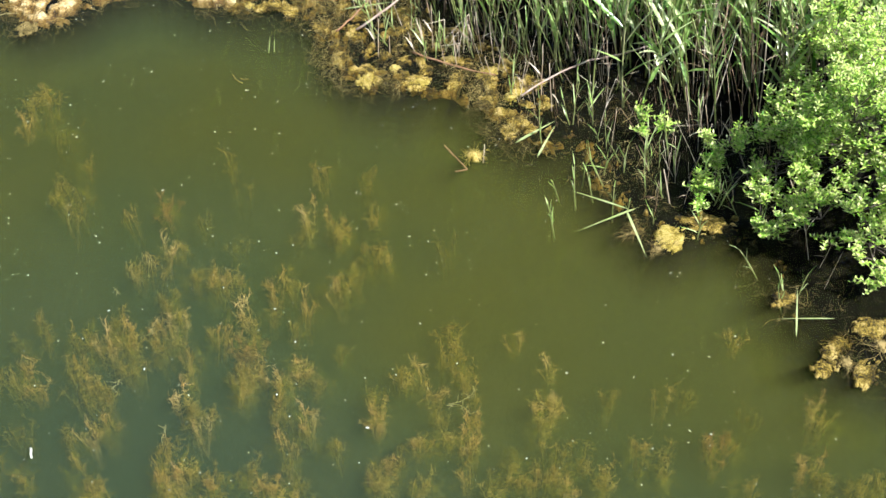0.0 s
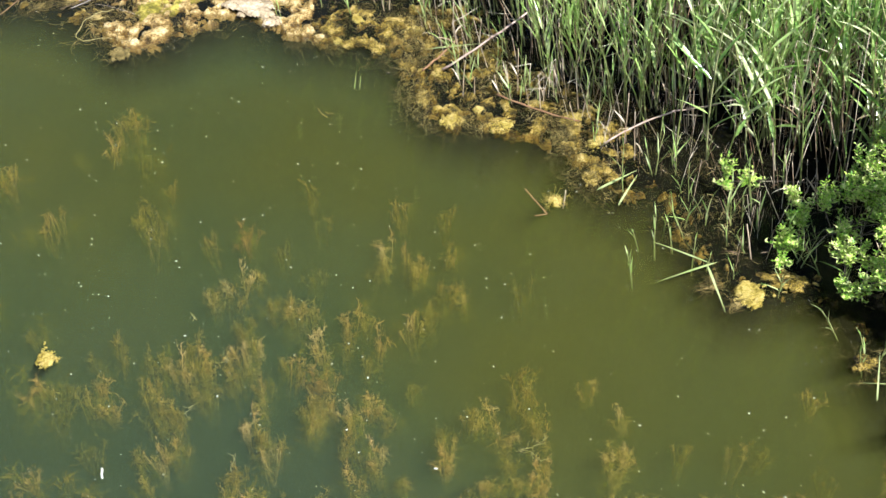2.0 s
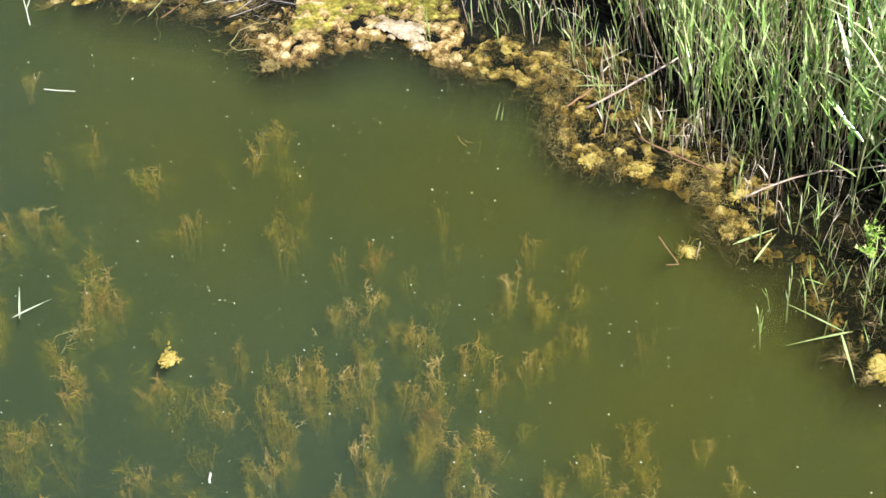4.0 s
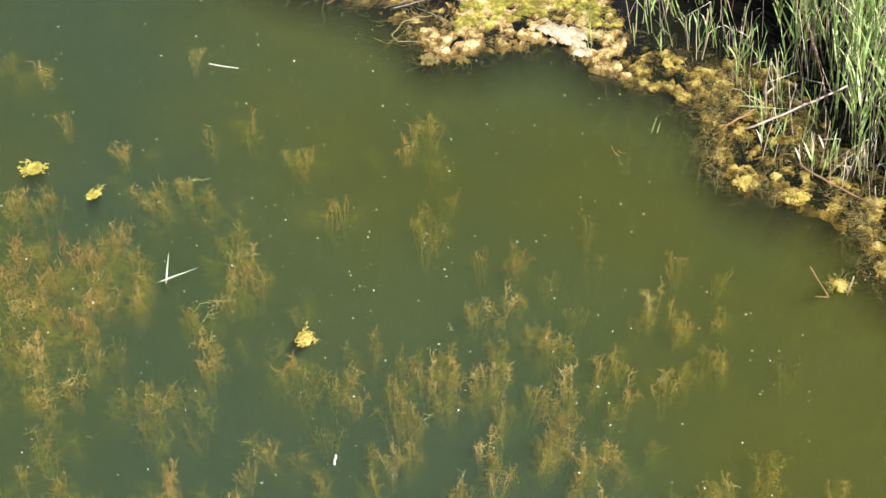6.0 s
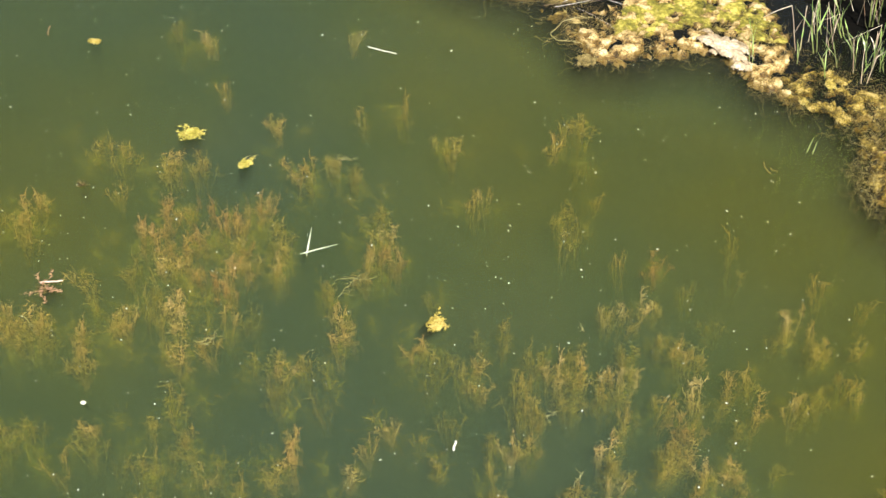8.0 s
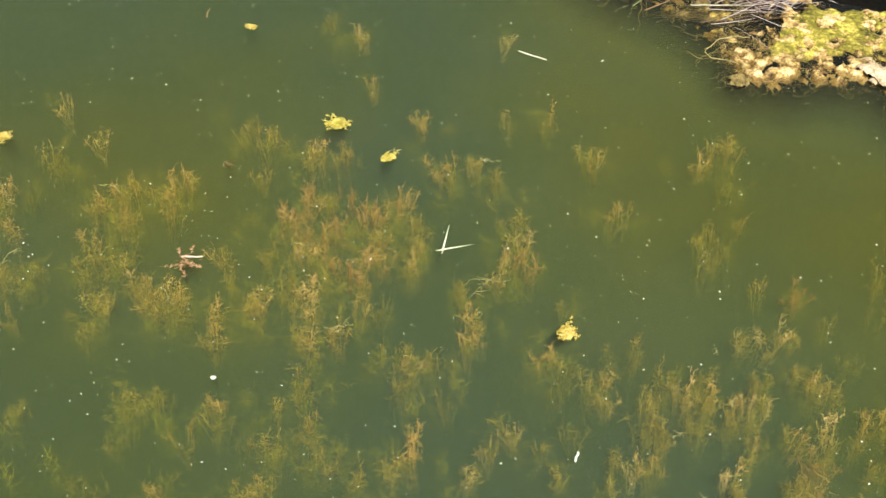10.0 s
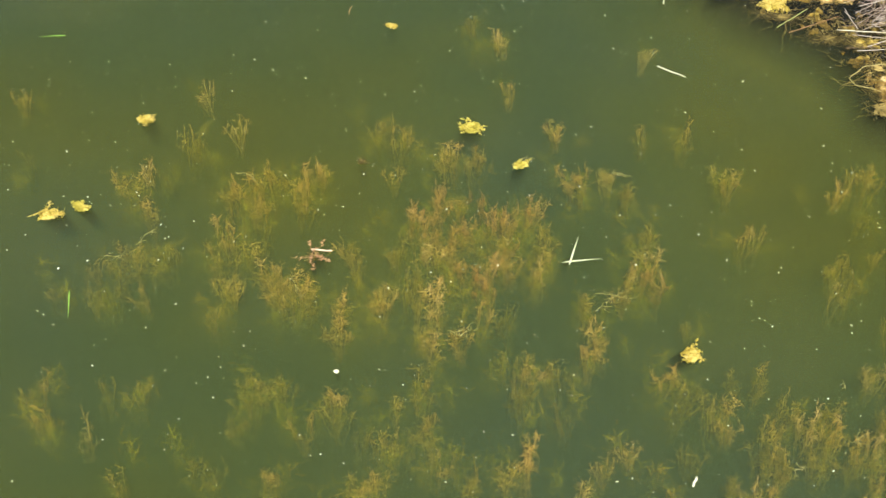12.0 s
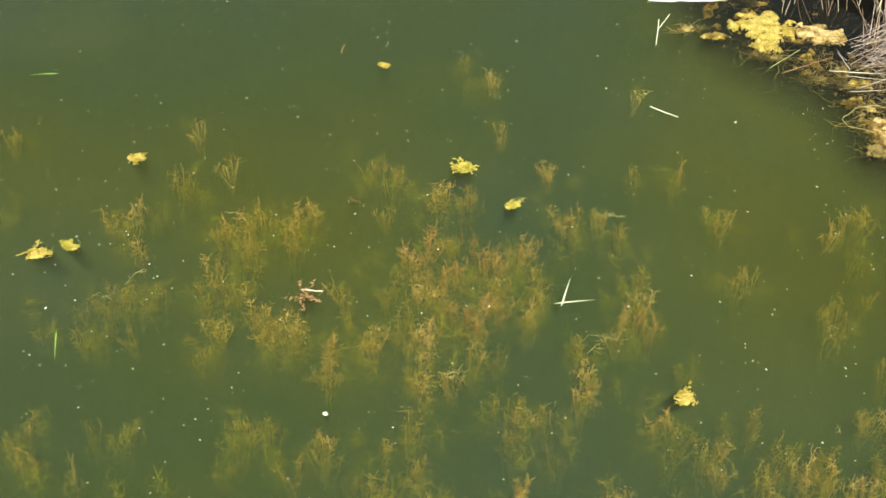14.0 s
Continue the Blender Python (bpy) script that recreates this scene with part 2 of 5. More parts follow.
M_CRUST = rough_material("dried_crust", [(0.35, (0.18, 0.13, 0.07)), (0.5, (0.48, 0.37, 0.22)), (0.62, (0.70, 0.59, 0.42))], 9, 40, 0.8, 0.7, 0.01)
M_FRESH = rough_material("fresh_blade", [(0.3, (0.16, 0.34, 0.05)), (0.7, (0.34, 0.55, 0.12))], 7, 40, 0.5, 0.0, through_light=0.25)
M_STRAW = rough_material("grey_straw", [(0.2, (0.08, 0.05, 0.035)), (0.5, (0.30, 0.21, 0.16)), (0.8, (0.74, 0.65, 0.60))], 12, 60, 0.7, 0.0, per="island", vary=0.75)
M_SPECK = rough_material("drift_fleck", [(0.2, (0.26, 0.24, 0.12)), (0.5, (0.62, 0.60, 0.45)), (0.8, (0.90, 0.89, 0.82))], 3, 20, 0.7, 0.0, per="island", vary=0.7)
M_BUSH = rough_material("bush_leaf", [(0.25, (0.16, 0.36, 0.03)), (0.5, (0.57, 0.77, 0.11)), (0.72, (0.95, 0.96, 0.40))], 4, 30, 0.34, 0.0, through_light=0.22, spec=0.35, per="island", vary=0.5)
M_BARK = rough_material("bush_bark", [(0.3, (0.07, 0.055, 0.04)), (0.7, (0.20, 0.16, 0.12))], 12, 60, 0.8, 0.4, 0.004)


# ---------------------------------------------------------------- mesh helpers
class Buf:
    """Collects vertices and faces of one mesh."""

    def __init__(self):
        self.v, self.f = [], []

    def tube(self, pts, radii, sides=4, cap=True):
        n, base = len(pts), len(self.v)
        for i, p in enumerate(pts):
            d = (pts[min(i + 1, n - 1)] - pts[max(i - 1, 0)])
            if d.length < 1e-9:
                d = Vector((0, 0, 1))
            d.normalize()
            a = d.cross(Vector((0.31, 0.87, 0.38))).normalized()
            b = d.cross(a)
            r = radii[i] if isinstance(radii, (list, tuple)) else radii
            for k in range(sides):
                w = 2 * math.pi * k / sides
                self.v.append(p + (a * math.cos(w) + b * math.sin(w)) * r)
        for i in range(n - 1):
            for k in range(sides):
                k2 = (k + 1) % sides
                self.f.append((base + i * sides + k, base + i * sides + k2, base + (i + 1) * sides + k2, base + (i + 1) * sides + k))
        if cap:
            self.f.append(tuple(base + k for k in reversed(range(sides))))
            self.f.append(tuple(base + (n - 1) * sides + k for k in range(sides)))

    def strip(self, pts, width):
        """A thin flat thread along pts, pointed at its end."""
        base, n = len(self.v), len(pts)
        side = (pts[-1] - pts[0]).cross(Vector((rnd(-1, 1), rnd(-1, 1), rnd(-1, 1))))
        side = side.normalized() * width * 0.5 if side.length > 1e-9 else Vector((width * 0.5, 0, 0))
        for k, p in enumerate(pts):
            w = side * (1.0 if k < n - 1 else 0.3)
            self.v += [p - w, p + w]
        self.f += [(base + 2 * k, base + 2 * k + 1, base + 2 * k + 3, base + 2 * k + 2) for k in range(n - 1)]

    def blade(self, p, heading, rise, length, width, droop, segs=6, fold=0.25, twist=0.0):
        """A long pointed leaf with a keel, leaving p towards heading, at a rise, and bending over by droop."""
        base, ang, q = len(self.v), rise, p.copy()
        out = Vector((math.cos(heading), math.sin(heading), 0))
        side0 = Vector((-out.y, out.x, 0))
        step = length / segs
        for i in range(segs + 1):
            s = i / segs
            d = out * math.cos(ang) + Vector((0, 0, 1)) * math.sin(ang)
            up = -out * math.sin(ang) + Vector((0, 0, 1)) * math.cos(ang)
            w = width * 0.5 * max(0.03, (min(1.0, s / 0.22) ** 0.6) * (1 - max(0, s - 0.22) / 0.78) ** 0.8)
            tw = twist * s
            side = side0 * math.cos(tw) + up * math.sin(tw)
            self.v += [q - side * w + up * w * fold, q.copy(), q + side * w + up * w * fold]
            q = q + d * step
            ang -= droop / segs * (0.4 + 1.2 * s)
        for i in range(segs):
            a = base + 3 * i
            self.f += [(a, a + 1, a + 4, a + 3), (a + 1, a + 2, a + 5, a + 4)]

    def mesh(self, name, mat, smooth=True):
        me = bpy.data.meshes.new(name)
        me.from_pydata([tuple(p) for p in self.v], [], self.f)
        me.materials.append(mat)
        me.polygons.foreach_set("use_smooth", [smooth] * len(me.polygons))
        me.update()
        return me


def rnd(a, b):
    return random.uniform(a, b)


def spin():
    return rnd(0, 2 * math.pi)


def part(name, buf, mat, parent=None, label="", smooth=True):
    ob = new(name, buf.mesh(name, mat, smooth))
    if parent:
        ob.parent = parent
    if label:
        tagged(ob, label=label)
    return ob


def merge(into, buf, m):
    base = len(into.v)
    into.v += [m @ p for p in buf.v]
    into.f += [tuple(base + k for k in f) for f in buf.f]


def thing(name, label, category, group="", at=(0, 0, 0)):
    ob = new(name)
    ob.empty_display_size = 0.05
    ob.location = at
    return tagged(ob, label, category, group)


def wander(p, d, length, n, bend, pull=Vector((0, 0, 0))):
    """A wriggling line from p towards d."""
    pts, d = [p.copy()], d.normalized()
    for _ in range(n):
        d = (d + Vector((rnd(-1, 1), rnd(-1, 1), rnd(-1, 1))) * bend + pull).normalized()
        pts.append(pts[-1] + d * (length / n))
    return pts


# ---------------------------------------------------------------- plan of the shore
SHORE = [(9.0, 0.6), (5.0, 2.9), (3.2, 4.05), (2.45, 4.36), (2.15, 4.5), (2.0, 4.95), (1.98, 5.2), (1.80, 5.56), (1.46, 5.45), (1.27, 5.42),
         (1.12, 5.7), (0.98, 6.05), (0.86, 6.38), (0.62, 6.37), (0.46, 6.55), (0.27, 6.9), (-0.10, 7.05), (-0.50, 7.1), (-0.76, 7.28),
         (-0.86, 7.6), (-0.96, 7.93), (-1.30, 8.1), (-1.84, 8.2), (-2.28, 8.5), (-2.72, 8.2), (-3.0, 7.98), (-3.17, 7.95), (-3.5, 8.3),
         (-4.0, 8.6), (-4.6, 8.6), (-5.1, 8.75), (-6.2, 9.6), (-9.0, 11.5), (-16.0, 15.0), (-45.0, 26.0)]
SH = np.array(SHORE)


def shore_dist(x, y):
    """Signed distance to the shore line for arrays, positive on the land."""
    best = np.full(x.shape, 1e9)
    for (ax, ay), (bx, by) in zip(SH[:-1], SH[1:]):
        dx, dy = bx - ax, by - ay
        t = np.clip(((x - ax) * dx + (y - ay) * dy) / (dx * dx + dy * dy), 0, 1)
        best = np.minimum(best, np.hypot(x - ax - t * dx, y - ay - t * dy))
    poly = np.vstack([SH, [(-45, 300), (300, 300), (300, 0.6)]])
    inside = np.zeros(x.shape, bool)
    for (ax, ay), (bx, by) in zip(poly, np.roll(poly, -1, 0)):
        cross = ((ay > y) != (by > y)) & (x < (bx - ax) * (y - ay) / (by - ay + 1e-12) + ax)
        inside ^= cross
    return np.where(inside, best, -best)


def fbm(x, y, scale, octaves=4, seed=0.0):
    total, amp, norm = 0.0, 1.0, 0.0
    for k in range(octaves):
        total += amp * noise.noise(Vector((x * scale + seed * 7.3, y * scale - seed * 3.1, seed)))
        norm += amp
        amp *= 0.55
        scale *= 2.1
    return total / norm


def billow(x, y, scale, octaves=3, seed=0.0):
    """Rounded cushions with sharp creases between them."""
    total, amp, norm = 0.0, 1.0, 0.0
    for k in range(octaves):
        total += amp * (2.6 * abs(noise.noise(Vector((x * scale + seed * 5.3, y * scale - seed * 2.9, seed + 0.5)))) - 0.6)
        norm += amp
        amp *= 0.5
        scale *= 2.3
    return total / norm


def ground_z(x, y, d):
    lift = 0.05 * fbm(x, y, 0.6, 3, 5.0)
    if d < 0:
        z = -0.46 + 0.39 * min(1.0, max(0.0, 1 + (d + 0.16 * fbm(x, y, 2.6, 4, 8.0)) / 0.09)) ** 1.4 + 0.05 * fbm(x, y, 5.0, 3, 2.0) * max(0.0, min(1.0, 1.6 + d))
        lift *= min(1.0, 0.4 - d)
    else:
        z = -0.07 + (0.05 + 0.008 * max(0.0, min(1.0, (x - 0.3) / 0.5))) * min(1, d / 0.28) + 0.10 * max(0, min(1, (d - 0.9) / 1.5)) + 0.05 * max(0, d - 2.2) ** 0.5
        lift *= 0.4
    far = math.hypot(x, y)
    if d < 0 and far > 38:
        z += min(1.2, (far - 38) * 0.12)
    return z + lift


# ---------------------------------------------------------------- ground and water
def build_ground():
    fine_x = list(np.arange(-11.0, 5.01, 0.09))
    fine_y = list(np.arange(0.5, 12.01, 0.09))
    far = [1.0, 2.5, 5, 9, 15, 24, 34, 40, 46, 60, 100, 200, 500, 1500]
    xs = np.array([-11 - f for f in reversed(far)] + fine_x + [5 + f for f in far])
    ys = np.array([0.5 - f for f in reversed(far)] + fine_y + [12 + f for f in far])
    gx, gy = np.meshgrid(xs, ys)
    d = shore_dist(gx, gy)
    verts = [(float(x), float(y), ground_z(x, y, q)) for x, y, q in zip(gx.ravel(), gy.ravel(), d.ravel())]
    nx, ny = len(xs), len(ys)
    faces = [(j * nx + i, j * nx + i + 1, (j + 1) * nx + i + 1, (j + 1) * nx + i) for j in range(ny - 1) for i in range(nx - 1)]
    me = bpy.data.meshes.new("ground")
    me.from_pydata(verts, [], faces)
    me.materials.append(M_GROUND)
    me.polygons.foreach_set("use_smooth", [True] * len(me.polygons))
    tagged(new("ground", me), "dark waterlogged mud of the pond bed, its bank blackened as shade", "ground", kind="structure")


def build_water():
    layers = [("water", 0.0, M_WATER, "still murky green pond surface mirroring the sky")]
    layers += [("water_cloud", z, mat, "cloudy green pond water") for z, mat in zip((-0.03, -0.06, -0.095, -0.135, -0.18, -0.23, -0.29, -0.36), M_CLOUD)]
    for name, z, mat, label in layers:
        s = 44.0
        me = bpy.data.meshes.new(name)
        me.from_pydata([(-s, -s, z), (s, -s, z), (s, s, z), (-s, s, z)], [], [(0, 1, 2, 3)])
        me.materials.append(mat)
        tagged(new(name, me), label, "water", kind="structure")


build_ground()
build_water()


# ---------------------------------------------------------------- algae mat along the shore
def mat_width(x):
    if x > -1.0:
        return 1.15 - 0.60 * max(0.0, min(1.0, (x - 0.2) / 0.8))
    return 0.75 if x > -1.7 else 0.75 + min(0.55, (-1.7 - x) * 0.9)


def build_algae_mat(name, x0, x1, y0, y1, mat, label, step, lift, start=0.0, seed=1.0):
    """Floating crust: a lumpy sheet that breaks through the water where it is thick."""
    xs, ys = np.arange(x0, x1, step), np.arange(y0, y1, step)
    gx, gy = np.meshgrid(xs, ys)
    d = shore_dist(gx, gy)
    index, verts, faces = {}, [], []
    keep = (d > -0.14 + start) & (d < 1.75) & (gx < 2.1)
    for j in range(len(ys)):
        for i in range(len(xs)):
            if not keep[j, i]:
                continue
            x, y, q = float(xs[i]), float(ys[j]), float(d[j, i]) - start
            if not x0 + 0.25 < x + 0.45 * fbm(x, y, 3.5, 3, 3.0) < x1 - 0.25:
                continue
            w = mat_width(x) - start
            ragged = q + 0.13 * fbm(x, y, 4.0, 3, seed)
            edge = min(1.0, max(0.0, ragged / 0.10)) * min(1.0, max(0.0, (w - ragged) / 0.30))
            lump = 1.1 * fbm(x, y, 8.0 if x > -0.95 else 6.5, 4, seed + 1) + 0.15 * billow(x, y, 5.0, 2, seed + 1)
            fine = fbm(x, y, 25.0, 3, seed + 2)
            sunk = max(0.0, min(1.0, (x - 0.45) / 0.5))
            raise_by = lift - 0.014 * sunk
            z = -0.075 + edge * (raise_by + 0.17 * (1 - 0.65 * sunk) * lump + (0.08 if x > -0.95 else 0.04) * fine)
            z += edge * 0.02 * abs(fbm(x, y, 42.0, 2, seed + 3))
            if z > 0.012:
                z = 0.012 + 0.20 * (z - 0.012)
            index[i, j] = len(verts)
            verts.append((x, y, z))
    for i, j in index:
        quad = [(i, j), (i + 1, j), (i + 1, j + 1), (i, j + 1)]
        if all(k in index for k in quad):
            f = tuple(index[k] for k in quad)
            if max(verts[k][2] for k in f) > -0.035:
                faces.append(f)
    me = bpy.data.meshes.new(name)
    me.from_pydata(verts, [], faces)
    me.materials.append(mat)
    me.polygons.foreach_set("use_smooth", [True] * len(me.polygons))
    tagged(new(name, me), label, "algae mat", kind="stuff")


build_algae_mat("algae_mat", -1.92, 3.3, 4.2, 9.4, M_GOLD, "broken golden and yellow algae crust among the reed stems", 0.013, 0.036, seed=1.0)
build_algae_mat("algae_mat", -3.62, -1.40, 7.2, 10.2, M_ALGAE, "bright tan sunlit algae crust along the shore", 0.014, 0.062, seed=4.0)
build_algae_mat("algae_mat", -5.8, -3.08, 7.8, 10.2, M_GOLD, "scattered brown-gold algae patches along the shore", 0.017, 0.004, seed=9.0)
build_algae_mat("algae_mat", -3.45, -1.6, 8.3, 10.2, M_MOSS, "yellow-green slimy algae bank behind the crust", 0.018, 0.09, start=0.34, seed=7.0)


def build_strands(name, count, spots, label, zlo, zhi, length, mat=None):
    buf = Buf()
    made = 0
    while made < count:
        x, y, _d = spots()
        if fbm(x, y, 2.6, 3, 6.0) + rnd(-0.2, 0.2) < 0.02 or (0.7 < x < 1.45 and random.random() < 0.75):
            continue
        p = Vector((x, y, rnd(zlo, zhi)))
        a = spin()
        L = length * rnd(0.5, 2.0)
        pts = wander(p, Vector((math.cos(a), math.sin(a), rnd(-0.25, 0.15))), L, 7, 0.85, Vector((0, 0, -0.02)))
        for q in pts:
            q.z = min(max(q.z, -0.12), zhi + 0.035)
        r = rnd(0.0003, 0.0009)
        buf.tube(pts, [r, r * 1.2, r, r, r * 0.9, r, r * 0.8, r * 0.5], 3, cap=False)
        made += 1
    ob = part(name, buf, mat or M_STRAND)
    return tagged(ob, label, "algae", kind="stuff")


def near_shore(lo, hi, x0, x1, seed):
    """Endless places whose distance from the shore lies between lo and hi."""
    rng = np.random.default_rng(seed)
    x, y = rng.uniform(x0, x1, 40000), rng.uniform(4.2, 11.5, 40000)
    d = shore_dist(x, y)
    ok = (d > lo) & (d < hi)
    pool = list(zip(x[ok].tolist(), y[ok].tolist(), d[ok].tolist()))
    count = [0]

    def pick():
        count[0] += 1
        return pool[count[0] % len(pool)]
    return pick


build_strands("algae_strands", 380, near_shore(-0.08, 0.5, 1.45, 2.6, 3), "thin brown algae threads in dark water", -0.05, 0.008, 0.12)
build_strands("algae_threads", 2600, near_shore(-0.02, 0.80, -0.95, 1.45, 21), "fine golden algae threads lying over the crust", 0.004, 0.030, 0.10, M_THREAD)
build_strands("algae_threads", 1500, near_shore(-0.04, 0.7, -4.2, -0.95, 22), "fine golden algae threads lying over the crust", 0.004, 0.035, 0.10, M_THREAD)
build_strands("algae_strands", 3400, near_shore(-0.10, 0.95, -0.95, 1.45, 1), "tangled brown and yellow algae threads in shallow water", -0.045, 0.012, 0.13)
build_strands("algae_strands", 2600, near_shore(-0.10, 0.6, -5.5, -0.95, 2), "tangled brown and yellow algae threads in shallow water", -0.05, 0.02, 0.12)


# ---------------------------------------------------------------- pondweed under water
# plants by how near the surface they reach: x, y of the crown and height
WEED_BRIGHT = [
    (-6.12, 4.09, 0.36), (-6.06, 4.35, 0.30), (-6.06, 4.19, 0.36), (-5.83, 4.09, 0.29), (-5.80, 4.48, 0.36), (-5.12, 3.60, 0.32), (-4.49, 4.22, 0.32), (-4.38, 4.20, 0.26), (-4.18, 3.18, 0.24),
    (-3.67, 2.80, 0.23), (-3.04, 3.51, 0.28), (-1.96, 5.01, 0.36), (-1.86, 4.92, 0.30), (-1.70, 4.87, 0.35), (-1.53, 3.87, 0.23), (-1.53, 4.06, 0.28), (-1.48, 4.44, 0.29), (-1.45, 3.91, 0.28),
    (-1.26, 3.83, 0.23), (-1.19, 4.64, 0.34), (-0.95, 4.39, 0.38), (-0.93, 4.56, 0.29), (-0.91, 4.12, 0.32), (-0.78, 4.27, 0.28), (-0.39, 4.38, 0.28), (0.05, 4.88, 0.29), (0.11, 4.10, 0.27),
    (0.17, 4.21, 0.28), (0.81, 3.86, 0.27), (1.96, 3.87, 0.28),
]
WEED_OLIVE_A = [
    (-6.76, 3.76, 0.37), (-6.70, 4.29, 0.44), (-6.43, 3.54, 0.36), (-6.19, 3.21, 0.29), (-6.14, 3.03, 0.45), (-6.05, 3.17, 0.34), (-6.04, 3.33, 0.40), (-5.99, 2.88, 0.28), (-5.95, 5.42, 0.32),
    (-5.91, 3.74, 0.57), (-5.83, 4.65, 0.30), (-5.71, 3.60, 0.39), (-5.70, 5.43, 0.37), (-5.69, 4.31, 0.29), (-5.63, 2.06, 0.31), (-5.58, 3.78, 0.39), (-5.39, 3.43, 0.27), (-5.38, 1.94, 0.30),
    (-5.37, 3.66, 0.33), (-5.28, 5.42, 0.27), (-5.26, 3.61, 0.33), (-5.12, 5.55, 0.30), (-5.07, 3.77, 0.33), (-5.05, 3.58, 0.27), (-4.94, 3.67, 0.32), (-4.90, 6.14, 0.19), (-4.82, 4.41, 0.33),
    (-4.74, 3.77, 0.32), (-4.73, 4.56, 0.39),
]
WEED_OLIVE_B = [
    (-4.65, 2.90, 0.25), (-4.61, 3.61, 0.26), (-4.60, 4.09, 0.27), (-4.59, 4.66, 0.33), (-4.59, 3.92, 0.26), (-4.55, 3.04, 0.25), (-4.46, 5.74, 0.27), (-4.37, 5.85, 0.24), (-4.37, 5.04, 0.28),
    (-4.32, 5.99, 0.30), (-4.22, 5.20, 0.34), (-4.22, 4.12, 0.31), (-4.12, 4.98, 0.33), (-4.11, 3.89, 0.26), (-4.05, 2.53, 0.28), (-4.03, 5.92, 0.18), (-4.02, 4.06, 0.26), (-4.00, 4.86, 0.27),
    (-3.85, 3.55, 0.25), (-3.72, 3.27, 0.29), (-3.70, 5.63, 0.34), (-3.65, 3.38, 0.24), (-3.62, 6.51, 0.30), (-3.61, 2.89, 0.28), (-3.58, 4.78, 0.32), (-3.54, 4.17, 0.45), (-3.53, 5.47, 0.28),
    (-3.52, 5.25, 0.33), (-3.38, 3.94, 0.39),
]
WEED_OLIVE_C = [
    (-3.36, 4.63, 0.36), (-3.35, 4.20, 0.40), (-3.26, 4.46, 0.25), (-3.10, 3.67, 0.24), (-2.90, 7.24, 0.32), (-2.83, 4.62, 0.20), (-2.56, 6.28, 0.29), (-2.45, 4.71, 0.31), (-2.40, 5.01, 0.31),
    (-2.40, 6.22, 0.35), (-2.20, 4.92, 0.41), (-2.12, 4.70, 0.30), (-2.10, 4.17, 0.29), (-2.06, 4.45, 0.30), (-2.03, 4.53, 0.30), (-2.00, 4.21, 0.29), (-1.99, 4.87, 0.31), (-1.95, 4.45, 0.29),
    (-1.93, 3.87, 0.23), (-1.91, 5.52, 0.32), (-1.89, 4.29, 0.29), (-1.88, 4.69, 0.30), (-1.87, 3.80, 0.14), (-1.73, 5.62, 0.27), (-1.67, 5.23, 0.31), (-1.63, 4.95, 0.25), (-1.61, 5.04, 0.26),
    (-1.52, 5.41, 0.26), (-1.46, 4.77, 0.30),
]
WEED_OLIVE_D = [
    (-1.43, 4.31, 0.29), (-1.43, 5.36, 0.26), (-1.37, 3.93, 0.18), (-1.35, 5.41, 0.31), (-1.34, 4.90, 0.25), (-1.23, 3.89, 0.18), (-1.22, 4.51, 0.24), (-1.21, 5.08, 0.30), (-1.10, 4.59, 0.29),
    (-1.09, 3.89, 0.18), (-1.03, 3.85, 0.23), (-1.02, 5.31, 0.31), (-0.93, 3.78, 0.14), (-0.88, 5.96, 0.22), (-0.84, 4.18, 0.23), (-0.84, 4.63, 0.19), (-0.84, 5.11, 0.35), (-0.79, 3.85, 0.23),
    (-0.74, 5.90, 0.27), (-0.68, 5.30, 0.31), (-0.63, 4.07, 0.23), (-0.63, 5.80, 0.16), (-0.56, 5.39, 0.26), (-0.51, 5.54, 0.26), (-0.42, 5.59, 0.26), (-0.41, 4.25, 0.19), (-0.36, 3.84, 0.18),
    (-0.31, 3.91, 0.23), (-0.26, 3.95, 0.27),
]
WEED_OLIVE_E = [
    (-0.25, 4.61, 0.24), (-0.17, 3.80, 0.18), (-0.15, 4.09, 0.23), (-0.06, 4.44, 0.28), (-0.03, 4.24, 0.23), (0.02, 5.63, 0.37), (0.06, 4.74, 0.29), (0.10, 4.56, 0.29), (0.17, 4.44, 0.24),
    (0.24, 3.83, 0.22), (0.37, 4.01, 0.27), (0.42, 3.82, 0.22), (0.53, 4.33, 0.19), (0.58, 4.00, 0.27), (0.62, 4.35, 0.19), (0.63, 3.89, 0.23), (0.65, 3.78, 0.18), (0.73, 4.00, 0.27),
    (0.96, 4.42, 0.33), (1.07, 4.01, 0.23), (1.12, 3.92, 0.18), (2.00, 3.79, 0.19), (2.08, 4.28, 0.29), (2.15, 3.75, 0.14), (2.29, 3.75, 0.19),
]
